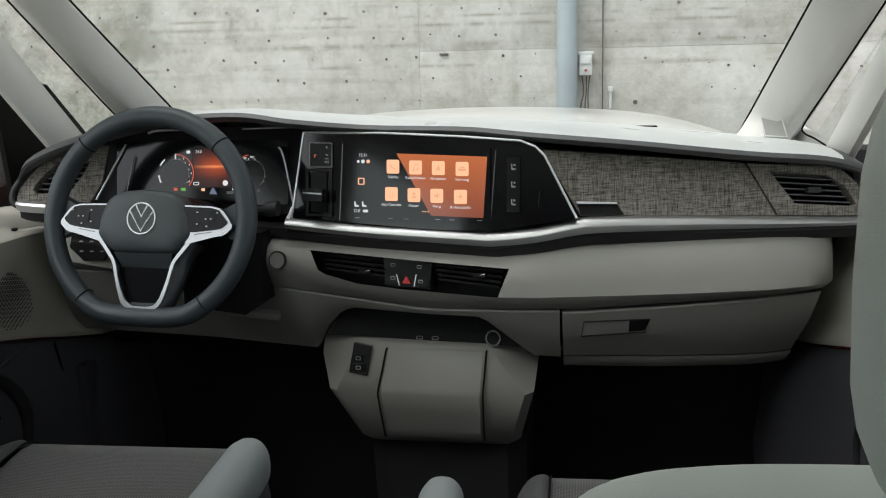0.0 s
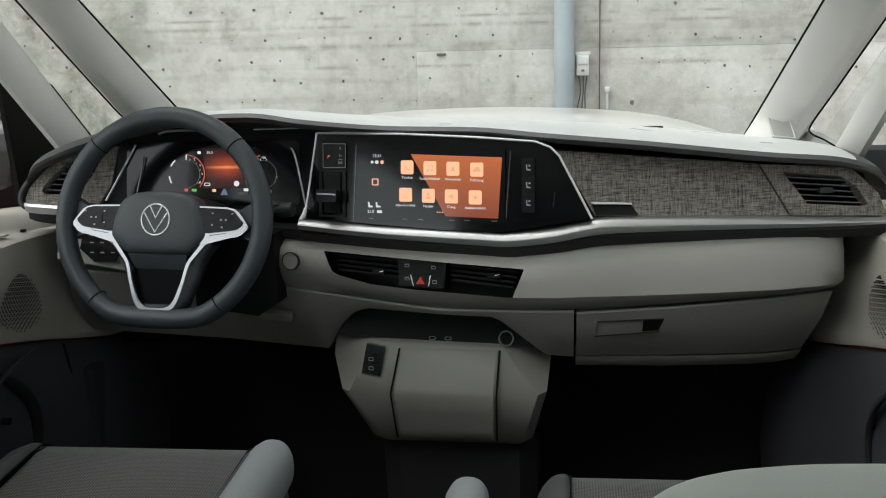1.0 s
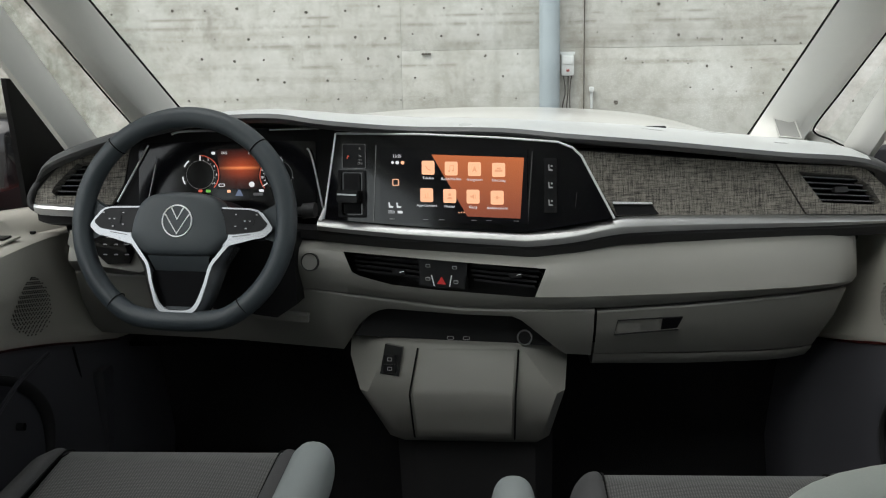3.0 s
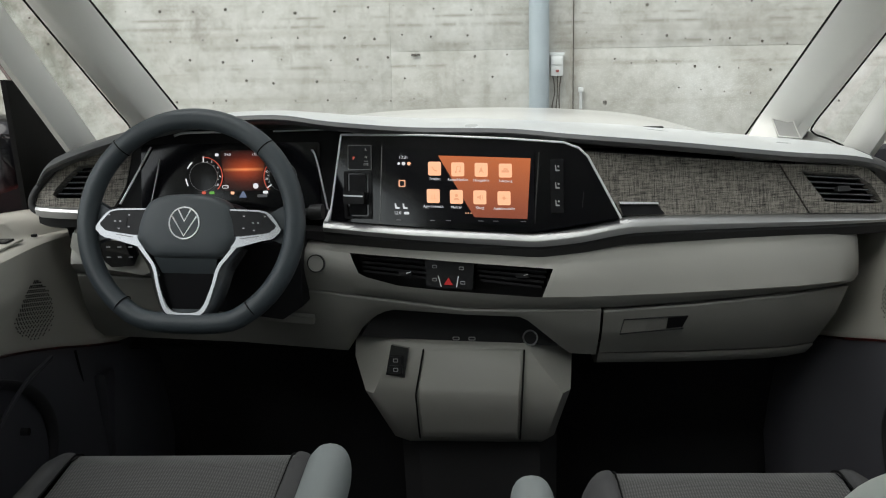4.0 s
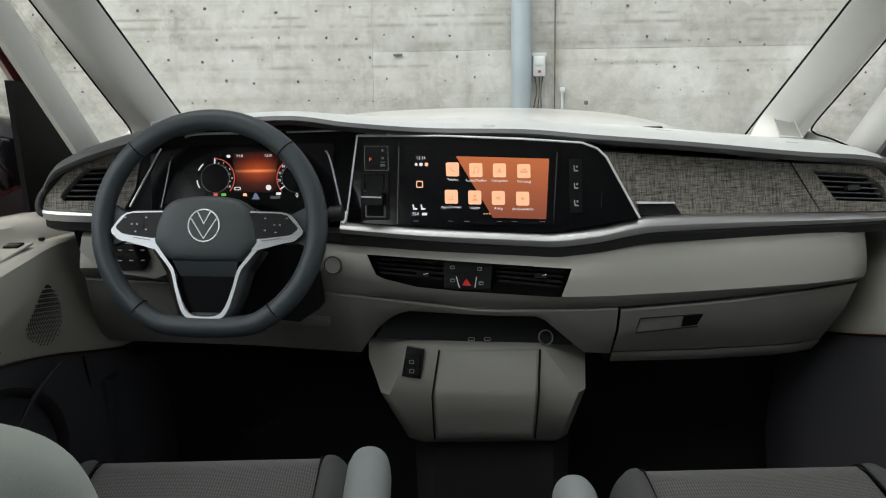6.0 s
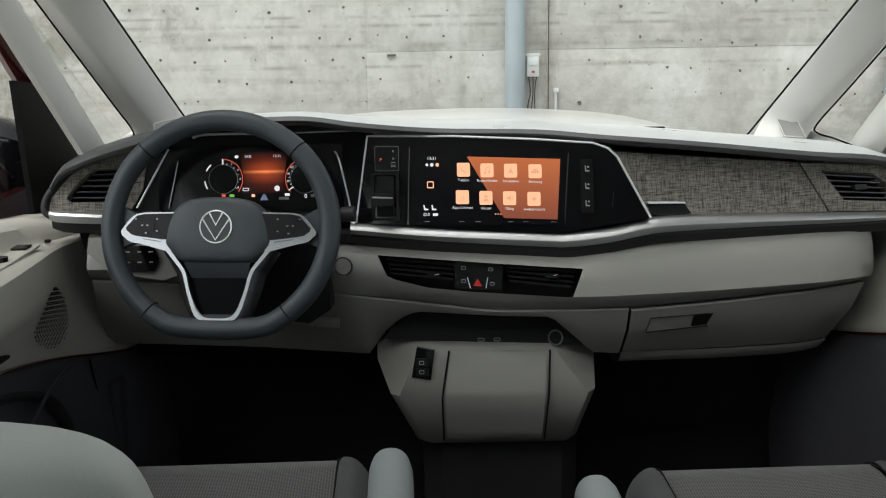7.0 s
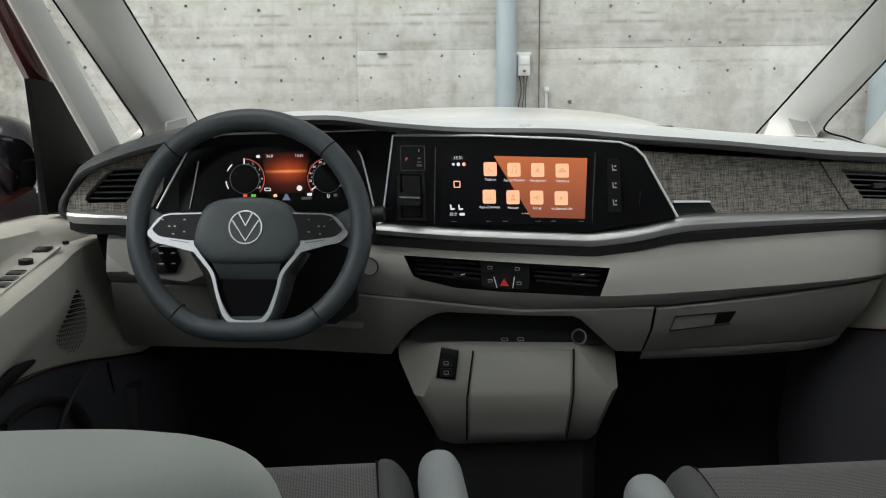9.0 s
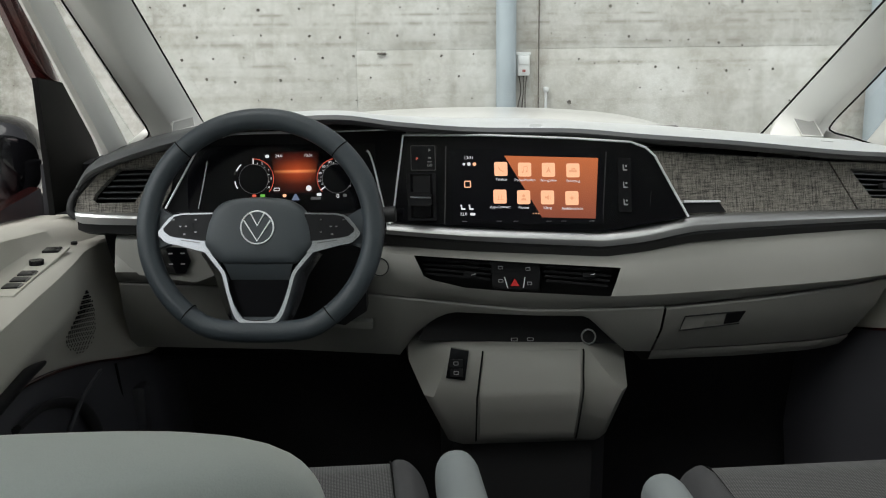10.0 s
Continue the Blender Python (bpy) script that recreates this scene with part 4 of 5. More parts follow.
def vent(plane, poly, zs_of, blades, parent):
    """A side air vent: dark box behind an opening and sloping blades, each with a glint painted as a pale tip line."""
    part("vent_box", slab(plane, poly, -0.06, -0.045, 0), M_BLACK, parent)
    for k in range(blades):
        (xa, za), (xb, zb) = zs_of((k + 0.5) / blades)
        b = slab(plane, [(xa, za - 0.0012), (xb, zb - 0.0012), (xb, zb + 0.0012), (xa, za + 0.0012)], -0.040, -0.010, 0.0005)
        bl_ = part("blade", b, M_BLACK, parent)
        part("blade_glint", slab(plane, [(xa, za - 0.0004), (xb, zb - 0.0004), (xb, zb + 0.0010), (xa, za + 0.0010)], -0.012, -0.0088, 0.0003), M_GLINT, bl_)


vent(CLO, [(0.47, 0.82), (0.50, 0.74), (0.66, 0.74), (0.64, 0.82)], lambda u: ((0.509 + 0.033 * u, 0.806 - 0.044 * u), (0.600 + 0.029 * u, 0.7985 - 0.041 * u)), 5, dash)
part("vent_tab", slab(CLO, rounded(0.560, 0.7755, 0.580, 0.7835, 0.002), -0.01, 0.004, 0.001), M_DARK, dash)

p_out = [(-0.700, 0.7585), (-0.590, 0.7560), (-0.570, 0.790), (-0.560, 0.850), (-0.610, 0.848), (-0.643, 0.838), (-0.681, 0.816), (-0.709, 0.783), (-0.713, 0.766)]
p_in = [(-0.680, 0.7750), (-0.625, 0.7740), (-0.605, 0.800), (-0.590, 0.826), (-0.62, 0.827), (-0.645, 0.826), (-0.660, 0.813), (-0.682, 0.790), (-0.686, 0.781)]
part("inlay_end", ring(POD, p_out, p_in, -0.03, 0.0, 0.001), M_DECOR, dash, "dark woven vent surround")
vent(POD, [(-0.70, 0.765), (-0.58, 0.76), (-0.57, 0.84), (-0.66, 0.835)], lambda u: ((-0.684 + 0.036 * u, 0.779 + 0.043 * u), (-0.612 + 0.022 * u, 0.776 + 0.046 * u)), 5, dash)
part("pod_edge", sweep(path([POD(x, z, 0.0) for x, z in [(-0.700, 0.752), (-0.718, 0.762), (-0.715, 0.785), (-0.685, 0.820), (-0.645, 0.8435), (-0.60, 0.855), (-0.56, 0.857)]]), 0.006, 10), M_DARK, dash)

# aluminium strip and dark band under it
STRIP = [(-0.238, 1.632, 0.7400, 0.7250), (-0.10, 1.613, 0.7310, 0.7140), (0.06, 1.597, 0.7250, 0.7050), (0.10, 1.592, 0.7250, 0.7045), (0.16, 1.588, 0.7320, 0.7110),
         (0.215, 1.587, 0.7440, 0.7215), (0.26, 1.590, 0.7475, 0.7255), (0.40, 1.604, 0.7460, 0.7275), (0.55, 1.620, 0.7420, 0.7280), (0.652, 1.634, 0.7395, 0.7300), (0.658, 1.640, 0.7380, 0.7310)]
rows = [[(x, y + 0.05, zt), (x, y + 0.003, zt), (x, y - 0.001, zt - 0.0015), (x, y - 0.0075, zt - (zt - zb) * 0.48), (x, y - 0.0078, zt - (zt - zb) * 0.56), (x, y - 0.004, zb), (x, y + 0.05, zb - 0.002)] for x, y, zt, zb in STRIP]
part("strip", loft(refine(rows, 4), ends=False), M_ALU, dash, "satin aluminium trim strip")
rows = [[(x, y + 0.05, zb), (x, y + 0.004, zb - 0.0015), (x, y + 0.003, zb - 0.006), (x, y + 0.012, zb - 0.020), (x, y + 0.03, zb - 0.024)] for x, y, zt, zb in STRIP]
part("band", loft(refine(rows, 4)), M_DARK, dash, "dark grained band")
rows = [[(x, y + 0.05, zt), (x, y - 0.003, zt), (x, y - 0.006, zt - 0.004), (x, y - 0.004, zb), (x, y + 0.05, zb - 0.002)] for x, y, zt, zb in
        [(-0.714, 1.690, 0.764, 0.756), (-0.700, 1.668, 0.7625, 0.7475), (-0.60, 1.660, 0.7570, 0.7430), (-0.50, 1.652, 0.752, 0.738)]]
part("strip", loft(refine(rows, 3)), M_ALU, dash, "satin aluminium trim strip")
rows = [[(x, y + 0.05, zb), (x, y + 0.002, zb), (x, y + 0.004, zb - 0.014), (x, y + 0.03, zb - 0.022)] for x, y, zb in [(-0.712, 1.690, 0.754), (-0.700, 1.672, 0.746), (-0.60, 1.664, 0.741), (-0.23, 1.638, 0.722)]]
part("band", loft(refine(rows, 3)), M_DARK, dash, "dark grained band")

# lower dash: x, then (y, z) of the rows from the band down to the underside
def lower_rows(x):
    t = (x + 0.2) / 0.32
    vt, vb = 0.692 - 0.021 * t, float(np.interp(x, [-0.28, -0.197, -0.182, -0.12, -0.05, 0.105], [0.672, 0.661, 0.655, 0.643, 0.637, 0.629]))
    if x > 0.13:
        k = (x - 0.13) / 0.47
        vt, vb = 0.672 + 0.016 * k, 0.628 + 0.014 * k
    if x < -0.28:
        vt, vb = 0.694, 0.672
    zt = float(np.interp(x, [-0.66, -0.26, -0.02, 0.10, 0.226, 0.40, 0.60], [0.722, 0.704, 0.690, 0.684, 0.702, 0.707, 0.712]))
    yf = float(np.interp(x, [-0.66, -0.40, -0.2, 0.0, 0.12, 0.35, 0.5, 0.585, 0.61], [1.655, 1.64, 1.612, 1.583, 1.573, 1.575, 1.59, 1.612, 1.66]))
    zg = float(np.interp(x, [-0.66, -0.26, -0.02, 0.20, 0.58], [0.650, 0.626, 0.602, 0.603, 0.628]))
    xv = x + float(np.interp(x, [-0.25, -0.197, -0.12, 0.02, 0.119, 0.16], [0, 0.014, 0, 0, -0.017, 0]))
    return [(x, yf + 0.05, zt + 0.006), (x, yf + 0.028, zt), (x, yf + 0.020, zt - 0.005), (x, yf + 0.009, vt), ((x + xv) / 2, yf + 0.002, (vt + vb) / 2), (xv, yf - 0.001, vb), (x, yf + 0.004, vb * 0.7 + zg * 0.3), (x, yf + 0.022, zg + 0.002), (x, yf + 0.03, zg)]


LX = [-0.655, -0.60, -0.50, -0.40, -0.30, -0.25, -0.197, -0.182, -0.12, -0.05, 0.02, 0.08, 0.105, 0.119, 0.16, 0.22, 0.30, 0.40, 0.50, 0.56, 0.59, 0.605]
part("lower_panel", loft([lower_rows(x) for x in LX], skip=lambda i, j: 6 <= i <= 12 and j in (3, 4)), M_LOW, dash, "grey-beige soft lower dashboard")

# centre vents with the hazard keys between
VEN = Plane(-0.04, 1.603, 0.66, -0.13, 0.2)
vpoly = [(-0.194, 0.690), (-0.180, 0.661), (-0.078, 0.6400), (0.100, 0.6300), (0.1165, 0.671)]
part("vent_back", slab(VEN, [(-0.215, 0.705), (-0.195, 0.645), (-0.06, 0.62), (0.12, 0.615), (0.135, 0.685)], -0.075, -0.05, 0), M_BLACK, dash)
for u0, u1 in ((0.02, 0.40), (0.62, 0.985)):
    for k in range(4):
        u = (k + 0.6) / 4.3
        xa, xb = -0.194 + 0.31 * u0 + 0.010 * u, -0.194 + 0.31 * u1 - 0.012 * u
        za = float(np.interp(xa, [-0.194, 0.1165], [0.688, 0.670])) - u * 0.030
        zb = float(np.interp(xb, [-0.194, 0.1165], [0.688, 0.670])) - u * 0.034
        part("blade", slab(VEN, [(xa, za - 0.0018), (xb, zb - 0.0018), (xb, zb + 0.0018), (xa, za + 0.0018)], -0.045, -0.012, 0.0006), M_BLACK, dash)
    xm = -0.194 + 0.31 * (u0 * 0.35 + u1 * 0.65)
    part("vent_tab", slab(VEN, rounded(xm - 0.010, 0.656, xm + 0.010, 0.663, 0.002), -0.02, -0.004, 0.001), M_BLACK, dash)
    part("tab_glint", slab(VEN, [(xm + 0.002, 0.6592), (xm + 0.009, 0.6608), (xm + 0.009, 0.6622), (xm + 0.002, 0.6602)], -0.006, -0.0032, 0.0003), M_CHROME, dash)
hz = part("key_block", slab(VEN, [(-0.079, 0.683), (-0.077, 0.640), (-0.006, 0.636), (-0.002, 0.678)], -0.045, -0.004, 0.002), M_KEYS, dash)
for x, z in ((-0.064, 0.671), (-0.022, 0.669), (-0.064, 0.651), (-0.020, 0.647)):
    part("key", slab(VEN, rounded(x - 0.013, z - 0.0085, x + 0.013, z + 0.0085, 0.0015), -0.006, -0.0025, 0.0008), M_KEYS, hz)
    part("key_print", ring(VEN, rounded(x - 0.0036, z - 0.0024, x + 0.0036, z + 0.0026, 0.001), rounded(x - 0.0029, z - 0.0017, x + 0.0029, z + 0.0014, 0.0008), -0.003, -0.0020, 0), G_PRINT, hz)
part("hazard_key", slab(VEN, [(-0.0495, 0.6435), (-0.0355, 0.6430), (-0.0425, 0.6545)], -0.006, -0.001, 0.0008), G_HAZ, hz, "red triangular hazard key")
for dx in (-0.0545, -0.0305):
    part("key_edge", slab(VEN, [(dx, 0.640), (dx + 0.0015, 0.640), (dx + (0.0045 if dx > -0.04 else -0.003), 0.657), (dx + (0.003 if dx > -0.04 else -0.0045), 0.657)], -0.006, -0.0018, 0), M_CHROME, hz)

# round ignition plate
KN = Plane(-0.25, 1.618, 0.676, -0.13, 0.2)
part("start_plate", cup(KN, -0.25, 0.676, 0.0125, -0.01, 0.003), M_LOW, dash)
part("start_plate_ring", arc_band(KN, -0.25, 0.676, 0.0124, 0.0140, 0, 359.9, -0.01, 0.0040), M_DARK, dash)

# glove box, lower side panels, underside
def skirt(x0, x1, n, gap, zb):
    rows = []
    for k in range(n + 1):
        x = x0 + (x1 - x0) * k / n
        s = lower_rows(x)
        y, z = s[7][1], s[8][2]
        b = zb(x)
        f = max(0.0, min(1.0, (z - b) / 0.10))
        w = -0.028 * max(0.0, (x - 0.36) / 0.228) ** 2
        rows.append([(x, y + 0.03, z - gap), (x, y + 0.002, z - gap), (x + w * 0.05, y + 0.001, z - gap - 0.003), (x + w * 0.42, y + 0.020 * f, z * 0.55 + b * 0.45), (x + w * 0.85, y + 0.058 * f, z * 0.15 + b * 0.85), (x + w, y + 0.072 * f, b), (x + w, y + 0.072 * f + 0.08, b - 0.006)])
    return rows


gb = part("glove_box_door", loft(skirt(0.1985, 0.588, 8, 0.003, lambda x: 0.512)), M_LOW, dash, "grey-beige glove box door")
part("side_skirt", loft(skirt(-0.655, 0.1945, 60, 0.0, lambda x: float(np.interp(x, [-0.65, -0.4, -0.21, -0.196, -0.165, -0.138, 0.074, 0.108, 0.133, 0.15, 0.2], [0.524, 0.514, 0.505, 0.543, 0.579, 0.5945, 0.5885, 0.555, 0.530, 0.512, 0.508])))), M_LOW, dash)
rows = []
for k in range(9):
    x = 0.1985 + 0.39 * k / 8
    y = lower_rows(x)[7][1] + 0.072
    w = -0.028 * max(0.0, (x - 0.36) / 0.228) ** 2
    rows.append([(x + w, y + 0.06, 0.5085), (x + w, y + 0.003, 0.5085), (x + w, y + 0.004, 0.505), (x + w * 1.25, y + 0.020, 0.487), (x + w * 1.3, y + 0.06, 0.474), (x + w * 1.3, 1.92, 0.466)])
part("glove_box_sill", loft(rows), M_LOW, dash)
EG = Plane(0, 1.715, 0.6, 0, 0)
part("end_gap", slab(EG, [(0.55, 0.545), (0.580, 0.545), (0.612, 0.64), (0.634, 0.735), (0.585, 0.735)], -0.15, 0.0, 0.002), M_LINE, dash)
part("end_gap", slab(EG, [(-0.63, 0.60), (-0.652, 0.60), (-0.662, 0.64), (-0.684, 0.74), (-0.640, 0.74)], -0.15, 0.0, 0.002), M_LINE, dash)
part("underside", box((-0.62, 1.80, 0.482), (0.52, 1.98, 0.492), 0.003), M_BLACK, dash)
HP = Plane(0.28, 1.6125, 0.575, 0.06, -0.5)
hd = part("glove_box_handle", slab(HP, [(0.2315, 0.5830), (0.299, 0.5870), (0.2975, 0.5640), (0.2275, 0.5590)], -0.01, 0.0014, 0.001), M_LOW, gb)
# raised black plate that stands for the shade in the handle's recess
part("handle_recess_shade", slab(HP, [(0.300, 0.5860), (0.331, 0.5880), (0.324, 0.5690), (0.299, 0.5665)], -0.02, 0.0030, 0.001), M_BLACK, gb)
part("handle_edge", sweep([HP(x, z, 0.0022) for x, z in [(0.331, 0.589), (0.2310, 0.5845), (0.2265, 0.5575), (0.326, 0.5655)]], 0.0012, 6), M_DARK, gb)
part("left_flap", slab(Plane(-0.31, 1.648, 0.575, -0.1, -0.3), [(-0.352, 0.588), (-0.262, 0.582), (-0.262, 0.570), (-0.352, 0.576)], -0.01, 0.0015, 0.001), M_LOW, dash)

# light switch field left of the wheel
LS = Plane(-0.56, 1.652, 0.69, -0.05, 0.15)
part("switch_housing", slab(LS, [(-0.645, 0.722), (-0.47, 0.716), (-0.478, 0.674), (-0.53, 0.655), (-0.615, 0.668), (-0.650, 0.700)], -0.03, 0.012, 0.006), M_LOW, dash)
sw = part("light_switch", slab(LS, [(-0.600, 0.712), (-0.543, 0.708), (-0.536, 0.688), (-0.545, 0.670), (-0.580, 0.668), (-0.605, 0.690)], 0.01, 0.018, 0.003), M_PIANO, dash, "glossy black light switch field")
for k in range(3):
    for j in range(2):
        x, z = -0.584 + 0.018 * k, 0.700 - 0.016 * j
        part("key_print", slab(LS, rounded(x - 0.0032, z - 0.0010, x + 0.0032, z + 0.0010, 0.0006), 0.017, 0.0186, 0), G_PRINT, sw)

# speaker lids at the ends of the dashboard top
for pts, nm in (([(0.537, 1.940, 0.8605), (0.570, 1.926, 0.859), (0.574, 1.890, 0.831), (0.539, 1.903, 0.833)], "tweeter_grille"), ([(-0.596, 1.938, 0.874), (-0.567, 1.982, 0.879), (-0.561, 1.962, 0.864), (-0.595, 1.918, 0.858)], "tweeter_grille")):
    bm = bmesh.new()
    lo = [bm.verts.new(p) for p in pts]
    hi = [bm.verts.new((p[0], p[1] - 0.001, p[2] + 0.0015)) for p in pts]
    bm.faces.new(hi)
    for i in range(4):
        bm.faces.new((lo[i], lo[(i + 1) % 4], hi[(i + 1) % 4], hi[i]))
    g = part(nm, soften(bm, 0.0004), M_MESH, dash)
    part("grille_frame", sweep([(p[0], p[1] - 0.001, p[2] + 0.001) for p in pts], 0.0016, 8, closed=True), M_TRIM, g)
# ---- centre console ----
con = thing("console", (0, 1.75, 0), "grey-beige centre console with a drawer and dark tray", "console")


def con_ring(z, xl, xr, yf, ch, yb=1.95):
    return [(xl, yb, z), (xl, yf + ch * 0.9, z), (xl + ch, yf, z), (xr - ch, yf - 0.008, z), (xr, yf + ch * 0.9, z), (xr, yb, z)]


rows = [con_ring(0.536, -0.194, 0.138, 1.664, 0.062), con_ring(0.528, -0.203, 0.148, 1.654, 0.066), con_ring(0.500, -0.203, 0.158, 1.645, 0.055), con_ring(0.456, -0.182, 0.152, 1.632, 0.014),
        con_ring(0.362, -0.139, 0.128, 1.669, 0.016), con_ring(0.352, -0.130, 0.122, 1.685, 0.016)]
part("body", soften(loft(rows, close=True, ends=True), 0.005, 3, 8), M_LOW, con)
rows = [con_ring(0.358, -0.130, 0.135, 1.690, 0.03), con_ring(0.20, -0.125, 0.135, 1.700, 0.03), con_ring(0.0, -0.125, 0.135, 1.715, 0.03)]
part("pedestal", loft(rows, ends=True), M_DARK, con, "dark grained console foot")
DR = [(0.5235, 1.6515), (0.519, 1.6465), (0.49, 1.637), (0.464, 1.6255), (0.454, 1.6245), (0.42, 1.638), (0.385, 1.653), (0.369, 1.661), (0.365, 1.667)]
rows = []
for z, y in DR:
    xl, xr = float(np.interp(z, [0.365, 0.455, 0.5235], [-0.094, -0.097, -0.0845])), float(np.interp(z, [0.365, 0.455, 0.5235], [0.0685, 0.0705, 0.0755]))
    rows.append([(xl, y + 0.035, z), (xl, y + 0.004, z), (xl + 0.004, y, z), (xr - 0.004, y - 0.010, z), (xr, y - 0.006, z), (xr, y + 0.03, z)])
part("drawer", loft(rows, ends=True), M_LOW, con, "grey-beige pull-out drawer")
for xs_ in ((-0.0862, -0.0990, -0.0958), (0.0772, 0.0722, 0.0702)):
    pts = [(float(np.interp(z, [0.365, 0.455, 0.5235], xs_[::-1])), y - (0.0005 if xs_[0] < 0 else 0.0085), z) for z, y in DR]
    part("joint", sweep(pts, 0.0015, 6), M_LINE, con)
# tray with sockets
TP = Plane(0.0, 1.660, 0.5345, -0.06, 0.30)
part("tray_face", slab(TP, [(-0.190, 0.5400), (0.133, 0.5280), (0.108, 0.5520), (0.074, 0.5860), (0.03, 0.5905), (-0.10, 0.5935), (-0.138, 0.5915), (-0.165, 0.5770)], -0.02, 0.003, 0.0015), M_BLACK, con, "dark storage tray front")
part("tray_slot", slab(TP, [(-0.130, 0.585), (-0.150, 0.560), (0.060, 0.553), (0.060, 0.582)], 0.002, 0.0042, 0.001), M_BLACK, con)
part("socket_ring", arc_band(TP, 0.0875, 0.5400, 0.0098, 0.0125, 0, 359.9, 0.002, 0.007, 30), M_SPOKE, con, "satin chrome socket ring")
part("socket", cup(TP, 0.0875, 0.5400, 0.0098, 0.002, 0.005), M_BLACK, con)
for x in (-0.033, -0.007):
    part("usb_port", ring(TP, rounded(x - 0.0055, 0.5350, x + 0.0055, 0.5405, 0.002), rounded(x - 0.0045, 0.5362, x + 0.0045, 0.5395, 0.001), 0.002, 0.0045, 0), G_PRINT, con)
SWP = Plane(-0.125, 1.642, 0.505, -0.10, 0.16)
swp = part("switch_block", slab(SWP, [(-0.138, 0.5330), (-0.1095, 0.5280), (-0.1165, 0.4810), (-0.1470, 0.4850)], -0.01, 0.004, 0.0015), M_PIANO, con, "glossy black two-key switch block")
for z in (0.5085, 0.4935):
    part("key", slab(SWP, rounded(-0.1405, z - 0.0065, -0.1195, z + 0.0065, 0.001), 0.003, 0.0062, 0.001), M_KEYS, swp)
    part("key_print", ring(SWP, rounded(-0.1345, z - 0.003, -0.1265, z + 0.003, 0.001), rounded(-0.1335, z - 0.002, -0.1275, z + 0.002, 0.0008), 0.0055, 0.0070, 0), G_PRINT, swp)

# ---- steering wheel ----
wheel = thing("steering_wheel", (-0.421, 1.52, 0.76), "dark leather flat-bottomed multifunction steering wheel with silver spokes", "steering wheel")
WP = Plane(-0.423, 1.533, 0.757, -0.145, 0.28)
WM = WP.axes(-0.423, 0.757)
R = 0.1635


def wl(u, v, w=0.0):
    return WM @ Vector((u, v, w))


rim = []
for k in range(72):
    a = k * math.tau / 72
    u, v = R * math.cos(a), R * 0.968 * math.sin(a)
    if v < -0.132:
        v = -0.134 - 0.016 * (1 - math.exp(-(abs(v) - 0.134) / 0.013))
    rim.append(wl(u, v, 0.0))
part("rim", sweep(rim, 0.0155, 16, closed=True), M_RIM, wheel)
for a in (46, 134, 231, 309):
    c, s_ = math.cos(radians(a)), math.sin(radians(a)) * 0.968
    rr = R if a < 180 else R * 0.99
    part("rim_seam", sweep([wl(c * rr + 0.0160 * math.cos(b) * c, s_ * rr + 0.0160 * math.cos(b) * s_, 0.0160 * math.sin(b)) for b in [k * math.tau / 16 for k in range(16)]], 0.0009, 6, closed=True), M_LINE, wheel)


def plate(poly, w0, w1, bevel):
    bm = bmesh.new()
    lo = [bm.verts.new((u, v, w0)) for u, v in poly]
    hi = [bm.verts.new((u, v, w1)) for u, v in poly]
    n = len(poly)
    bm.faces.new(lo[::-1])
    bm.faces.new(hi)
    for i in range(n):
        bm.faces.new((lo[i], lo[(i + 1) % n], hi[(i + 1) % n], hi[i]))
    soften(bm, bevel, 3)
    bm.transform(WM)
    return bm


def curve2(points, per=5):
    return [(p.x, p.y) for p in path([(a, b, 0) for a, b in points], per, closed=True)]


def both_sides(half):
    """Right-hand half outline, top to bottom, mirrored into a closed one."""
    return half + [(-u, v) for u, v in half[::-1] if u > 0]


# airbag cover: domed shield in rings that shrink towards a flat face
hub_half = [(0.0, 0.0445), (0.030, 0.0428), (0.050, 0.0380), (0.064, 0.0275), (0.074, 0.008), (0.0785, -0.014), (0.0775, -0.026), (0.064, -0.041), (0.050, -0.0500), (0.025, -0.0512), (0.0, -0.0514)]
hub_line = curve2(both_sides(hub_half), 4)
rows = [[wl(u * k, (v + 0.004) * k - 0.004, w) for u, v in hub_line] for k, w in ((0.985, -0.018), (1.0, -0.002), (0.995, 0.006), (0.97, 0.0115), (0.92, 0.0150), (0.80, 0.0175), (0.55, 0.0190), (0.25, 0.0195))]
part("airbag_cover", loft(rows, close=True, ends=True), M_HUB, wheel)
part("cover_chin", loft([[wl(u, -0.0505 - 0.001 * (1 - (u / 0.05) ** 2), 0.010) for u in (-0.050, -0.03, 0.0, 0.03, 0.050)], [wl(u, -0.056, 0.0075) for u in (-0.0475, -0.028, 0.0, 0.028, 0.0475)], [wl(u, -0.076, -0.006) for u in (-0.041, -0.025, 0.0, 0.025, 0.041)], [wl(u, -0.080, -0.012) for u in (-0.040, -0.024, 0.0, 0.024, 0.040)]]), M_HUB, wheel)
part("hub_back", plate(curve2([(-0.06, 0.03), (0.06, 0.03), (0.07, -0.02), (0.03, -0.120), (-0.03, -0.120), (-0.07, -0.02)]), -0.045, -0.014, 0.004), M_BLACK, wheel)
em = part("emblem", plate([(0.0228 * math.cos(k * math.tau / 36), 0.0228 * math.sin(k * math.tau / 36)) for k in range(36)], 0.016, 0.0202, 0.0006), M_HUB, wheel, "round chrome-edged emblem")
part("emblem_ring", sweep([wl(0.0232 * math.cos(k * math.tau / 40), 0.0232 * math.sin(k * math.tau / 40), 0.0203) for k in range(40)], 0.0012, 8, closed=True), M_CHROME, em)
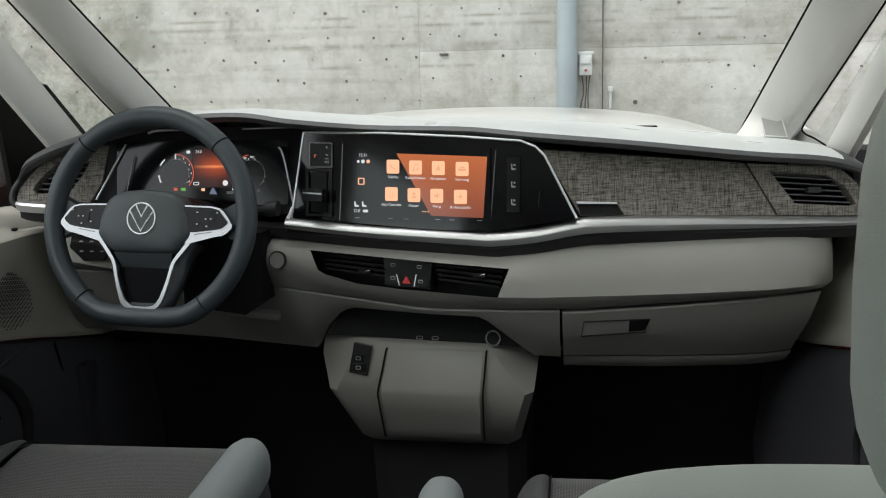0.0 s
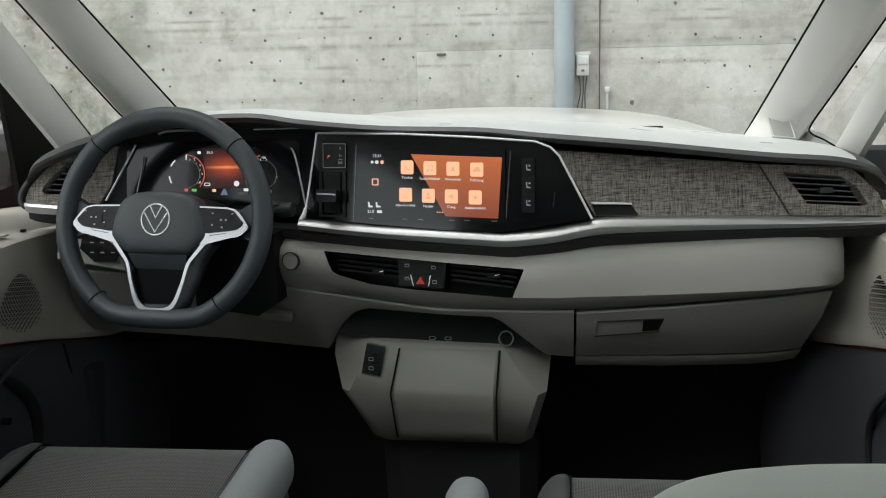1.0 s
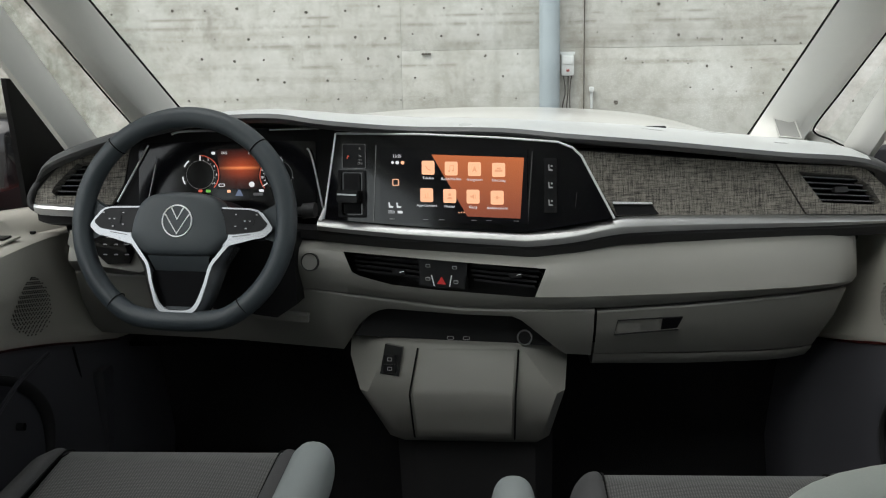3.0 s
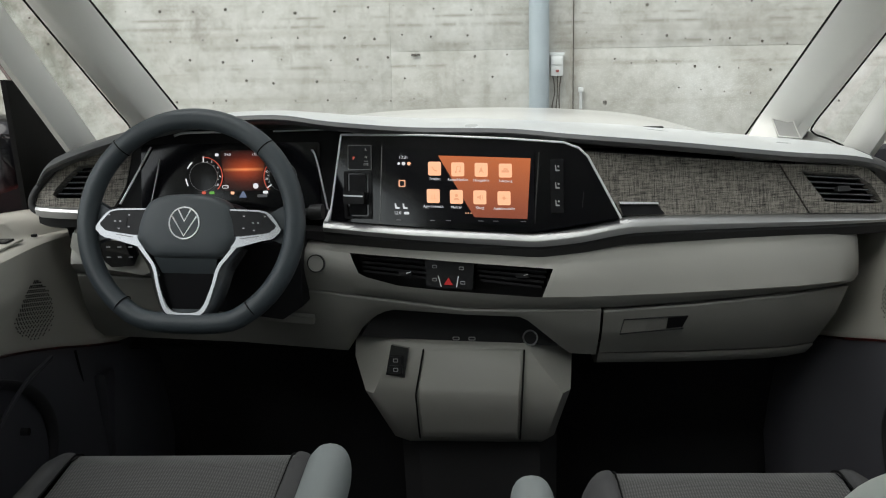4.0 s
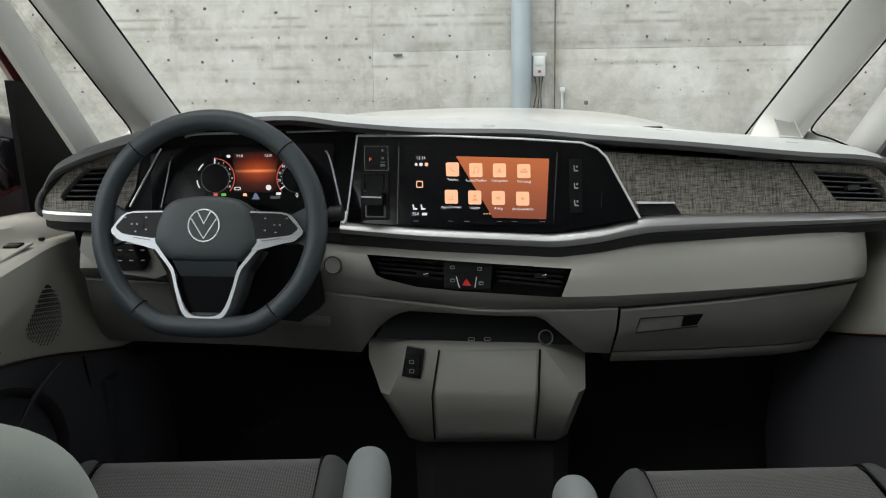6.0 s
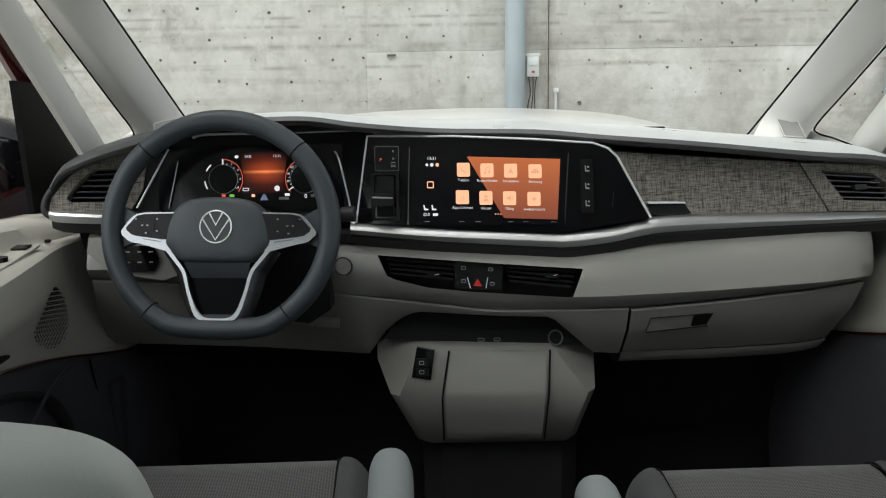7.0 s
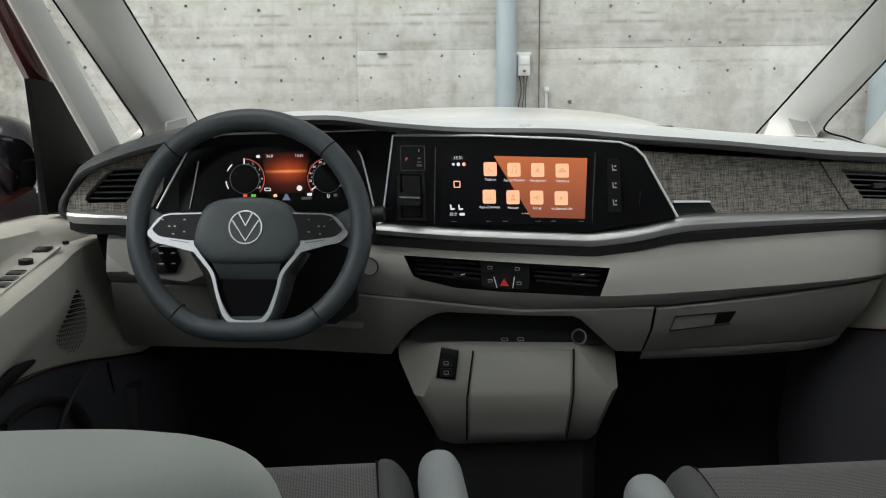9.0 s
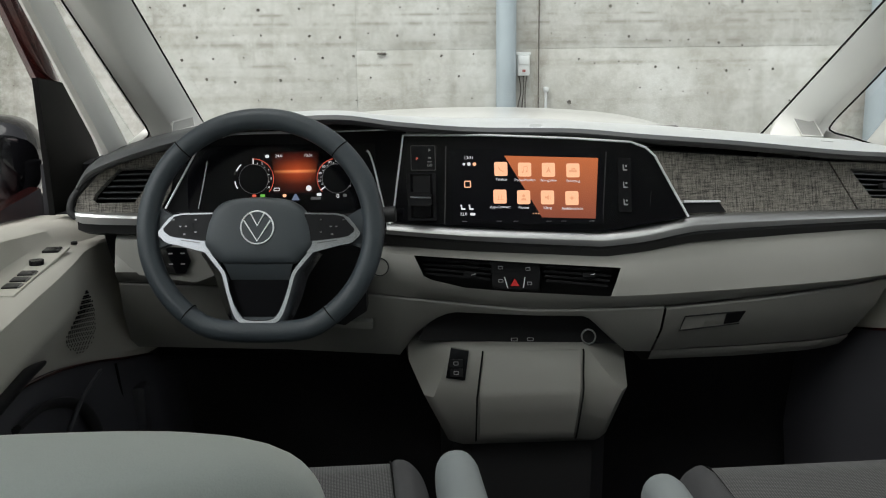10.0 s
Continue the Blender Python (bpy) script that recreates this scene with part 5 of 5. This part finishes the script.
for bar in ([(-0.0095, 0.0195), (0.0, 0.0025), (0.0095, 0.0195)], [(-0.0190, 0.0100), (0.0, -0.0190), (0.0190, 0.0100)]):
    part("emblem_mark", sweep([wl(u, v, 0.0203) for u, v in bar], 0.0013, 8), M_CHROME, em)
for sx in (-1, 1):
    def P2(pts):
        return [(sx * u, v) for u, v in (pts if sx > 0 else pts[::-1])]
    part("spoke_arm", plate(P2([(0.06, 0.020), (0.125, 0.018), (0.152, 0.034), (0.158, 0.004), (0.152, -0.030), (0.130, -0.022), (0.06, -0.030)]), -0.022, -0.002, 0.004), M_RIM, wheel)
    part("arm_trim", plate(P2([(0.062, 0.0222), (0.110, 0.0212), (0.1215, 0.0190), (0.1290, 0.0145), (0.1365, 0.006), (0.1448, -0.0060), (0.1440, -0.0110), (0.1350, -0.0195), (0.1290, -0.0222), (0.117, -0.0243), (0.078, -0.0345), (0.062, -0.0345)]), -0.006, 0.0105, 0.0022), M_SPOKE, wheel, "satin silver spoke trim")
    kp = part("key_pad", plate(P2([(0.066, 0.0196), (0.110, 0.0186), (0.1210, 0.0160), (0.1365, -0.0010), (0.1355, -0.0050), (0.1275, -0.0115), (0.119, -0.0135), (0.083, -0.0180), (0.066, -0.0180)]), 0.006, 0.0130, 0.0012), M_KEYS, wheel, "glossy black thumb keys")
    part("key_rocker", plate(P2([(0.0930, 0.0075), (0.1170, 0.0065), (0.1190, 0.0015), (0.1170, -0.0035), (0.0940, -0.0050)]), 0.0125, 0.0142, 0.0008), M_KEYS, kp)
    part("key_lip", plate(P2([(0.084, -0.0205), (0.112, -0.0165), (0.111, -0.0180), (0.084, -0.0220)]), 0.0095, 0.0112, 0.0003), M_SMOKE, kp)
    for u, v in ((0.088, 0.0105), (0.102, 0.0010), (0.110, 0.0010), (0.088, -0.0070), (0.104, -0.0100), (0.120, 0.0105)):
        part("key_print", plate(P2([(u, v), (u + 0.0032, v), (u + 0.0032, v + 0.0020), (u, v + 0.0020)]), 0.0125, 0.0145, 0), M_SMOKE, kp)
# one silver band runs down both sides and round the bottom of the opening
edge_in = [(0.071, -0.0310), (0.0560, -0.0500), (0.0462, -0.0650), (0.0405, -0.0880), (0.0335, -0.1080), (0.0285, -0.1190), (0.0215, -0.1270), (0.0120, -0.1300), (0.0, -0.1305)]
edge_out = [(0.082, -0.0330), (0.0650, -0.0530), (0.0545, -0.0670), (0.0475, -0.0920), (0.0420, -0.1110), (0.0375, -0.1240), (0.0300, -0.1345), (0.0170, -0.1390), (0.0, -0.1395)]
flank = [(0.088, -0.0360), (0.0750, -0.0560), (0.0670, -0.0700), (0.0600, -0.0950), (0.0530, -0.1140), (0.0470, -0.1270), (0.0360, -0.1385), (0.0200, -0.1425), (0.0, -0.1430)]
rows = []
for side, order in ((-1, range(9)), (1, range(7, -1, -1))):
    for k in order:
        (a, b), (c, d), (e, f) = edge_in[k], edge_out[k], flank[k]
        rows.append([wl(side * a, b, -0.012), wl(side * a, b, 0.0065), wl(side * (a * 0.85 + c * 0.15), b * 0.85 + d * 0.15, 0.0082), wl(side * (a * 0.25 + c * 0.75), b * 0.25 + d * 0.75, 0.0082), wl(side * c, d, 0.0060), wl(side * e, f, -0.014)])
part("lower_spoke", loft(refine(rows, 3), close=True, ends=True), M_SPOKE, wheel, "satin silver lower spoke band")
part("rim_back", plate([(-0.03, -0.126), (0.03, -0.126), (0.05, -0.142), (-0.05, -0.142)], -0.014, -0.002, 0.004), M_RIM, wheel)
part("lower_infill", plate([(-0.046, -0.066), (0.046, -0.066), (0.034, -0.120), (0.022, -0.128), (-0.022, -0.128), (-0.034, -0.120)], -0.020, -0.004, 0.003), M_INFILL, wheel)
# knee panel beside the column
part("knee_panel", slab(Plane(-0.34, 1.612, 0.66, -0.1, 0.0), [(-0.410, 0.735), (-0.272, 0.722), (-0.272, 0.610), (-0.305, 0.588), (-0.410, 0.600)], -0.05, 0.0, 0.004), M_BLACK, dash, "black panel beside the steering column")
# column and stalks
col = thing("steering_column", (-0.421, 1.62, 0.74), "black steering column shroud with control stalks", "steering column")
part("shroud", loft([[wl(0.055 * math.cos(a) * k, -0.005 + 0.05 * math.sin(a) * k, w) for a in [j * math.tau / 16 for j in range(16)]] for w, k in ((-0.04, 0.85), (-0.07, 1.0), (-0.13, 1.05), (-0.19, 1.0))], close=True, ends=True), M_BLACK, col)
for sx in (-1, 1):
    st = part("stalk", sweep([wl(sx * 0.05, 0.012, -0.06), wl(sx * 0.12, 0.02, -0.055), wl(sx * 0.178, 0.024, -0.05)], 0.008, 10, flat=0.7), M_BLACK, col)
    part("stalk_tip", sweep([wl(sx * 0.170, 0.024, -0.05), wl(sx * 0.190, 0.026, -0.049)], 0.0125, 10, flat=0.8), M_DARK, st)

# ---- front doors ----
def door_card(sx, off):
    """The inner skin of a front door: pale upper part with armrest, dark lower part."""
    X = lambda x: sx * (x - off)
    d = thing("front_door", (X(0.76), 1.2, 0.0), "grey two-tone front door card with armrest and speaker", "car door", "front doors")
    rows, low = [], []
    for y, nar, zl in ((0.50, 0.0, 0.66), (0.90, 0.0, 0.645), (1.26, 0.0, 0.600), (1.42, 0.004, 0.575), (1.54, 0.014, 0.555), (1.64, 0.040, 0.535), (1.71, 0.070, 0.518), (1.78, 0.105, 0.503), (1.90, 0.12, 0.49)):
        zs0 = 0.772 if y < 1.42 else 0.772 - 0.035 * (y - 1.42) / 0.33
        arm = 1.0 if y < 1.50 else max(0.0, 1 - (y - 1.50) / 0.20)
        za = 0.722 if y < 1.5 else 0.722 - 0.012 * (y - 1.5) / 0.2
        rows.append([(X(0.83), y, zs0), (X(0.775 - nar * 0.2), y, zs0 + 0.002), (X(0.757 - nar * 0.3), y, zs0 - 0.006), (X(0.750 - nar * 0.4), y, za + 0.012), (X(0.742 - 0.01 * arm - nar * 0.4), y, za + 0.002), (X(0.735 - 0.040 * arm - nar * 0.5), y, za),
                     (X(0.729 - 0.045 * arm - nar * 0.5), y, za - 0.006), (X(0.727 - 0.046 * arm - nar * 0.55), y, za - 0.055), (X(0.728 - 0.034 * arm - nar * 0.7), y, za - 0.082), (X(0.732 - nar * 0.85), y, (za - 0.082) * 0.4 + zl * 0.6), (X(0.736 - nar), y, zl + 0.01), (X(0.742 - nar), y, zl)])
        low.append([(X(0.748 - nar), y, zl + 0.004), (X(0.735 - nar), y, zl - 0.006), (X(0.722 - nar), y, zl - 0.03), (X(0.705 - nar), y, zl - 0.16), (X(0.70 - nar), y, 0.28), (X(0.72 - nar), y, 0.06), (X(0.74 - nar), y, -0.02)])
    up = part("upper_card", loft(refine(rows, 4)), M_DOOR, d, "pale beige upper door card")
    lo = part("lower_card", loft(refine(low, 4)), M_DOORLOW, d, "dark lower door card")
    part("edge_piping", sweep(path([(X(0.7345 - n2), y, zl + 0.001) for y, n2, zl in ((1.26, 0.0, 0.598), (1.42, 0.004, 0.573), (1.54, 0.014, 0.553), (1.64, 0.040, 0.533), (1.71, 0.070, 0.516), (1.78, 0.105, 0.501))]), 0.0022, 6), M_SHELL, d)
    # map pocket mouth and its ribs
    part("pocket", sweep(path([(X(0.716), 1.30, 0.555), (X(0.708), 1.42, 0.545), (X(0.690), 1.53, 0.50), (X(0.680), 1.58, 0.42), (X(0.690), 1.55, 0.30)]), 0.010, 10, flat=0.5), M_DARK, lo)
    part("pull_cup", sweep(path([(X(0.712), 1.05, 0.622), (X(0.712), 1.22, 0.618), (X(0.713), 1.36, 0.608), (X(0.718), 1.46, 0.592)]), 0.024, 12, flat=0.8, taper=lambda u: 1 - 0.85 * u), M_BLACK, up)
    if sx < 0:
        part("bin_lip", sweep(path([(X(0.700), 1.26, 0.40), (X(0.693), 1.40, 0.47), (X(0.686), 1.50, 0.515), (X(0.674), 1.585, 0.535)]), 0.007, 8, flat=0.5), M_DOORLOW, lo)
        part("bin_socket", sweep([(X(0.694), 1.50, 0.445), (X(0.682), 1.50, 0.445)], 0.006, 12), M_SMOKE, lo)
        part("kick_panel", box((min(X(0.655), X(0.63)), 1.70, 0.18), (max(X(0.655), X(0.63)), 1.80, 0.47), 0.012), M_DOORLOW, lo)
        part("panel_seam", sweep(path([(X(0.668), 1.672, 0.520), (X(0.664), 1.680, 0.47), (X(0.660), 1.690, 0.40), (X(0.655), 1.690, 0.30)]), 0.0022, 6), M_LINE, lo)
    # speaker: an oval of small dark pits on the forward part of the card
    fine_rows = refine(rows, 4)

    def card_x(y, z):
        ys_, xs_ = [], []
        for r in fine_rows:
            pts = sorted((q[2], q[0]) for q in r[7:])
            ys_.append(r[0][1])
            xs_.append(float(np.interp(z, [q[0] for q in pts], [q[1] for q in pts])))
        return float(np.interp(y, ys_, xs_))

    bm = bmesh.new()
    for i in range(13):
        for j in range(27):
            v_, u_ = (i - 6) / 6.5, (j - 13) / 13.5
            if u_ * u_ + v_ * v_ > 1:
                continue
            y, z = 1.590 + 0.056 * v_ - 0.012 * u_ + (0.0043 if j % 2 else 0), 0.612 + 0.052 * u_ - 0.012 * v_
            bmesh.ops.create_circle(bm, cap_ends=True, radius=0.0015, segments=6, matrix=Matrix.Translation((card_x(y, z) - sx * 0.004, y, z)) @ Matrix.Rotation(radians(sx * -62), 4, "Z") @ Matrix.Rotation(radians(90), 4, "X"))
    tagged(part("speaker_grille", bm, M_LINE, up), kind="stuff")
    # switch field on the armrest
    fld = part("switch_field", box((min(X(0.705), X(0.742)), 1.31, 0.7215), (max(X(0.705), X(0.742)), 1.60, 0.7255), 0.002), M_DOOR, up)
    for k, y in enumerate((1.355, 1.39, 1.425)):
        part("window_key", box((min(X(0.710), X(0.730)), y - 0.012, 0.724), (max(X(0.710), X(0.730)), y + 0.012, 0.7275), 0.0012), M_KEYS, fld)
        part("key_edge", box((min(X(0.708), X(0.712)), y - 0.011, 0.7245), (max(X(0.708), X(0.712)), y + 0.011, 0.7270), 0.0008), M_SMOKE, fld)
    part("mirror_knob", sweep([(X(0.722), 1.48, 0.724), (X(0.722), 1.48, 0.732)], 0.010, 16), M_KEYS, fld)
    part("lock_key", box((min(X(0.712), X(0.735)), 1.555, 0.724), (max(X(0.712), X(0.735)), 1.585, 0.729), 0.002), M_KEYS, fld)
    part("courtesy_pit", sweep([(X(0.725 - 0.01), 1.665, 0.7155), (X(0.725 - 0.01), 1.665, 0.7195)], 0.005, 12), M_BLACK, up)
    # black sail panel, window frame, sill strip
    fw = 0.0 if sx < 0 else 0.20
    sail = [(1.765, 0.744), (2.12, 0.72), (2.12, 0.80), (1.92, 0.945), (1.73, 0.965)]
    if sx > 0:
        sail = [(1.60, 0.744), (1.74, 0.735), (1.74, 0.86), (1.66, 0.95), (1.57, 0.985)]
    bm = bmesh.new()
    a = [bm.verts.new((X(0.765), y, z)) for y, z in sail]
    b = [bm.verts.new((X(0.774), y, z)) for y, z in sail]
    bm.faces.new(a)
    bm.faces.new(b[::-1])
    for i in range(5):
        bm.faces.new((a[i], a[(i + 1) % 5], b[(i + 1) % 5], b[i]))
    part("sail_panel", soften(bm, 0.003), M_LINE, d, "black mirror corner panel")
    part("window_frame", sweep(path([(X(0.785), 1.93 - fw, 0.90), (X(0.785), 1.71 - fw, 1.06), (X(0.78), 1.50 - fw, 1.21), (X(0.775), 1.36 - fw, 1.31)]), 0.022, 10, flat=0.7), M_SHELL, d, "dark red painted window frame")
    part("outer_skin", box((min(X(0.83), X(0.86)), 0.50, -0.2), (max(X(0.83), X(0.86)), 1.95, 0.765), 0.01), M_SHELL, d)
    gl = part("window_pane", loft([[(X(0.812), y, 0.76), (X(0.795), y, 1.05), (X(0.775), y - 0.02, 1.28)] for y in (0.50, 1.0, 1.66)]), M_GLASS, d)
    gl.visible_shadow = False
    # outside mirror
    m = thing("door_mirror", (X(0.93), 2.04, 0.72), "black housed outside door mirror", "wing mirror", "outside mirrors")
    bm = bmesh.new()
    bmesh.ops.create_uvsphere(bm, u_segments=28, v_segments=18, radius=1.0)
    for v_ in bm.verts:
        c = v_.co
        c.x, c.y, c.z = math.copysign(abs(c.x) ** 0.6, c.x) * 0.105, math.copysign(abs(c.y) ** 0.8, c.y) * 0.07, math.copysign(abs(c.z) ** 0.7, c.z) * 0.085
    bm.transform(pose(X(0.955), 2.05, 0.80))
    h = part("housing", bm, M_PIANO, m)
    part("foot", box((min(X(0.84), X(0.93)), 2.02, 0.69), (max(X(0.84), X(0.93)), 2.08, 0.735), 0.012), M_BLACK, m)
    part("mirror_glass", box((min(X(0.945), X(1.045)), 1.978, 0.745), (max(X(0.945), X(1.045)), 1.990, 0.86), 0.006), M_CHROME, m)
    return d


door_card(-1, 0.0)
door_card(1, 0.045)


# ---- front seats ----
def rounded_block(lo, hi, power=0.45, seg=28, m=None):
    """A cushion: a superellipsoid filling a box."""
    bm = bmesh.new()
    bmesh.ops.create_uvsphere(bm, u_segments=seg, v_segments=seg // 2 + 4, radius=1.0)
    lo, hi = Vector(lo), Vector(hi)
    c, h = (lo + hi) / 2, (hi - lo) / 2
    for v_ in bm.verts:
        p = v_.co
        for k in range(3):
            p[k] = math.copysign(abs(p[k]) ** power, p[k])
        v_.co = Vector((p[0] * h.x, p[1] * h.y, p[2] * h.z)) + c
    if m is not None:
        bm.transform(m)
    return bm


def front_seat(cx, top, bx, btop, armx, army, armz, headrest, label, by=0.86):
    s = thing("front_seat", (cx, 1.05, 0.0), label, "car seat", "front seats")
    rows = []
    # cushion centre: across x, along y
    for x in (-0.150, -0.10, 0.0, 0.10, 0.150):
        dip = -0.006 * math.cos(x / 0.15 * 1.5)
        rows.append([(cx + x, 1.395, top - 0.13), (cx + x, 1.398, top - 0.05), (cx + x, 1.388, top - 0.018), (cx + x, 1.365, top - 0.003), (cx + x, 1.33, top + 0.002 + dip), (cx + x, 1.15, top - 0.012 + dip), (cx + x, 0.90, top - 0.045 + dip), (cx + x, 0.72, top - 0.05), (cx + x, 0.70, top - 0.13)])
    part("cushion_centre", loft(refine(rows, 3)), M_SEAT, s, "grey dotted cloth cushion centre")
    for sx in (-1, 1):
        rows = []
        for x, dz, dy in ((0.151, 0.0, 0.0), (0.158, 0.008, -0.004), (0.175, 0.006, -0.010), (0.192, -0.012, -0.022), (0.200, -0.045, -0.035), (0.200, -0.11, -0.04)):
            rows.append([(cx + sx * x, 1.395 + dy, top - 0.13), (cx + sx * x, 1.396 + dy, top - 0.05 + dz), (cx + sx * x, 1.384 + dy, top - 0.018 + dz), (cx + sx * x, 1.360 + dy, top - 0.002 + dz), (cx + sx * x, 1.32 + dy, top + 0.006 + dz), (cx + sx * x, 1.15, top + 0.002 + dz), (cx + sx * x, 0.90, top - 0.02 + dz), (cx + sx * x, 0.72, top - 0.03 + dz), (cx + sx * x, 0.70, top - 0.13)])
        part("cushion_bolster", loft(refine(rows, 3)), M_BOLSTER, s, "plain dark grey cushion bolster")
        part("seam_piping", sweep(path([(cx + sx * 0.1505, y, z + 0.001) for y, z in ((1.395, top - 0.06), (1.383, top - 0.016), (1.36, top), (1.32, top + 0.005), (1.15, top - 0.004), (0.90, top - 0.03))]), 0.0015, 6), M_LINE, s)
    part("base", box((cx - 0.19, 0.74, 0.0), (cx + 0.19, 1.34, top - 0.11), 0.02), M_BLACK, s)
    rows = []
    for v_ in range(33):
        u = v_ / 32
        z = 0.36 + (btop - 0.36) * math.sin(u * math.pi / 2)
        hw = 0.212 * max(0.0, 1 - max(0.0, (u - 0.40) / 0.60) ** 4.5) ** 0.5 + 0.002
        th = 0.055 * max(0.0, 1 - u ** 6) ** 0.5 + 0.0015
        yc = by - 0.20 * (z - 0.36) / 0.42
        rows.append([(bx + hw * math.copysign(abs(math.cos(a)) ** 0.6, math.cos(a)), yc + th * math.copysign(abs(math.sin(a)) ** 0.7, math.sin(a)), z) for a in [k * math.tau / 48 for k in range(48)]])
    part("backrest", loft(rows, close=True, ends=True), M_BACK, s, "pale grey vinyl backrest")
    part("armrest", loft([[(armx + 0.027 * r * math.copysign(abs(math.cos(a)) ** 0.85, math.cos(a)), y, z - 0.035 + 0.037 * r * math.copysign(abs(math.sin(a)) ** 0.85, math.sin(a))) for a in [k * math.tau / 24 for k in range(24)]]
                          for y, z, r in ((army + 0.003, armz - 0.012, 0.05), (army, armz - 0.010, 0.40), (army - 0.008, armz - 0.006, 0.72), (army - 0.022, armz - 0.002, 0.93), (army - 0.045, armz, 1.0), (army - 0.20, armz - 0.004, 1.02), (army - 0.40, armz - 0.008, 1.0))], close=True, ends=True), M_ARM, s, "blue-grey vinyl armrest")
    if headrest:
        part("headrest", rounded_block((bx - 0.090, 0.35, 0.82), (bx + 0.17, 0.45, 1.04), 0.55), M_BACK, s)
        for dx in (-0.02, 0.10):
            part("headrest_rod", sweep([(bx + dx, 0.53, btop - 0.06), (bx + dx, 0.41, 0.86)], 0.006, 10), M_CHROME, s)
    return s


front_seat(-0.402, 0.464, -0.534, 0.813, -0.179, 1.235, 0.542, False, "grey cloth driver's seat with pale vinyl backrest and armrest", 0.80)
front_seat(0.338, 0.434, 0.425, 0.790, 0.066, 1.20, 0.514, True, "grey cloth passenger seat with pale vinyl backrest and armrest", 0.75)
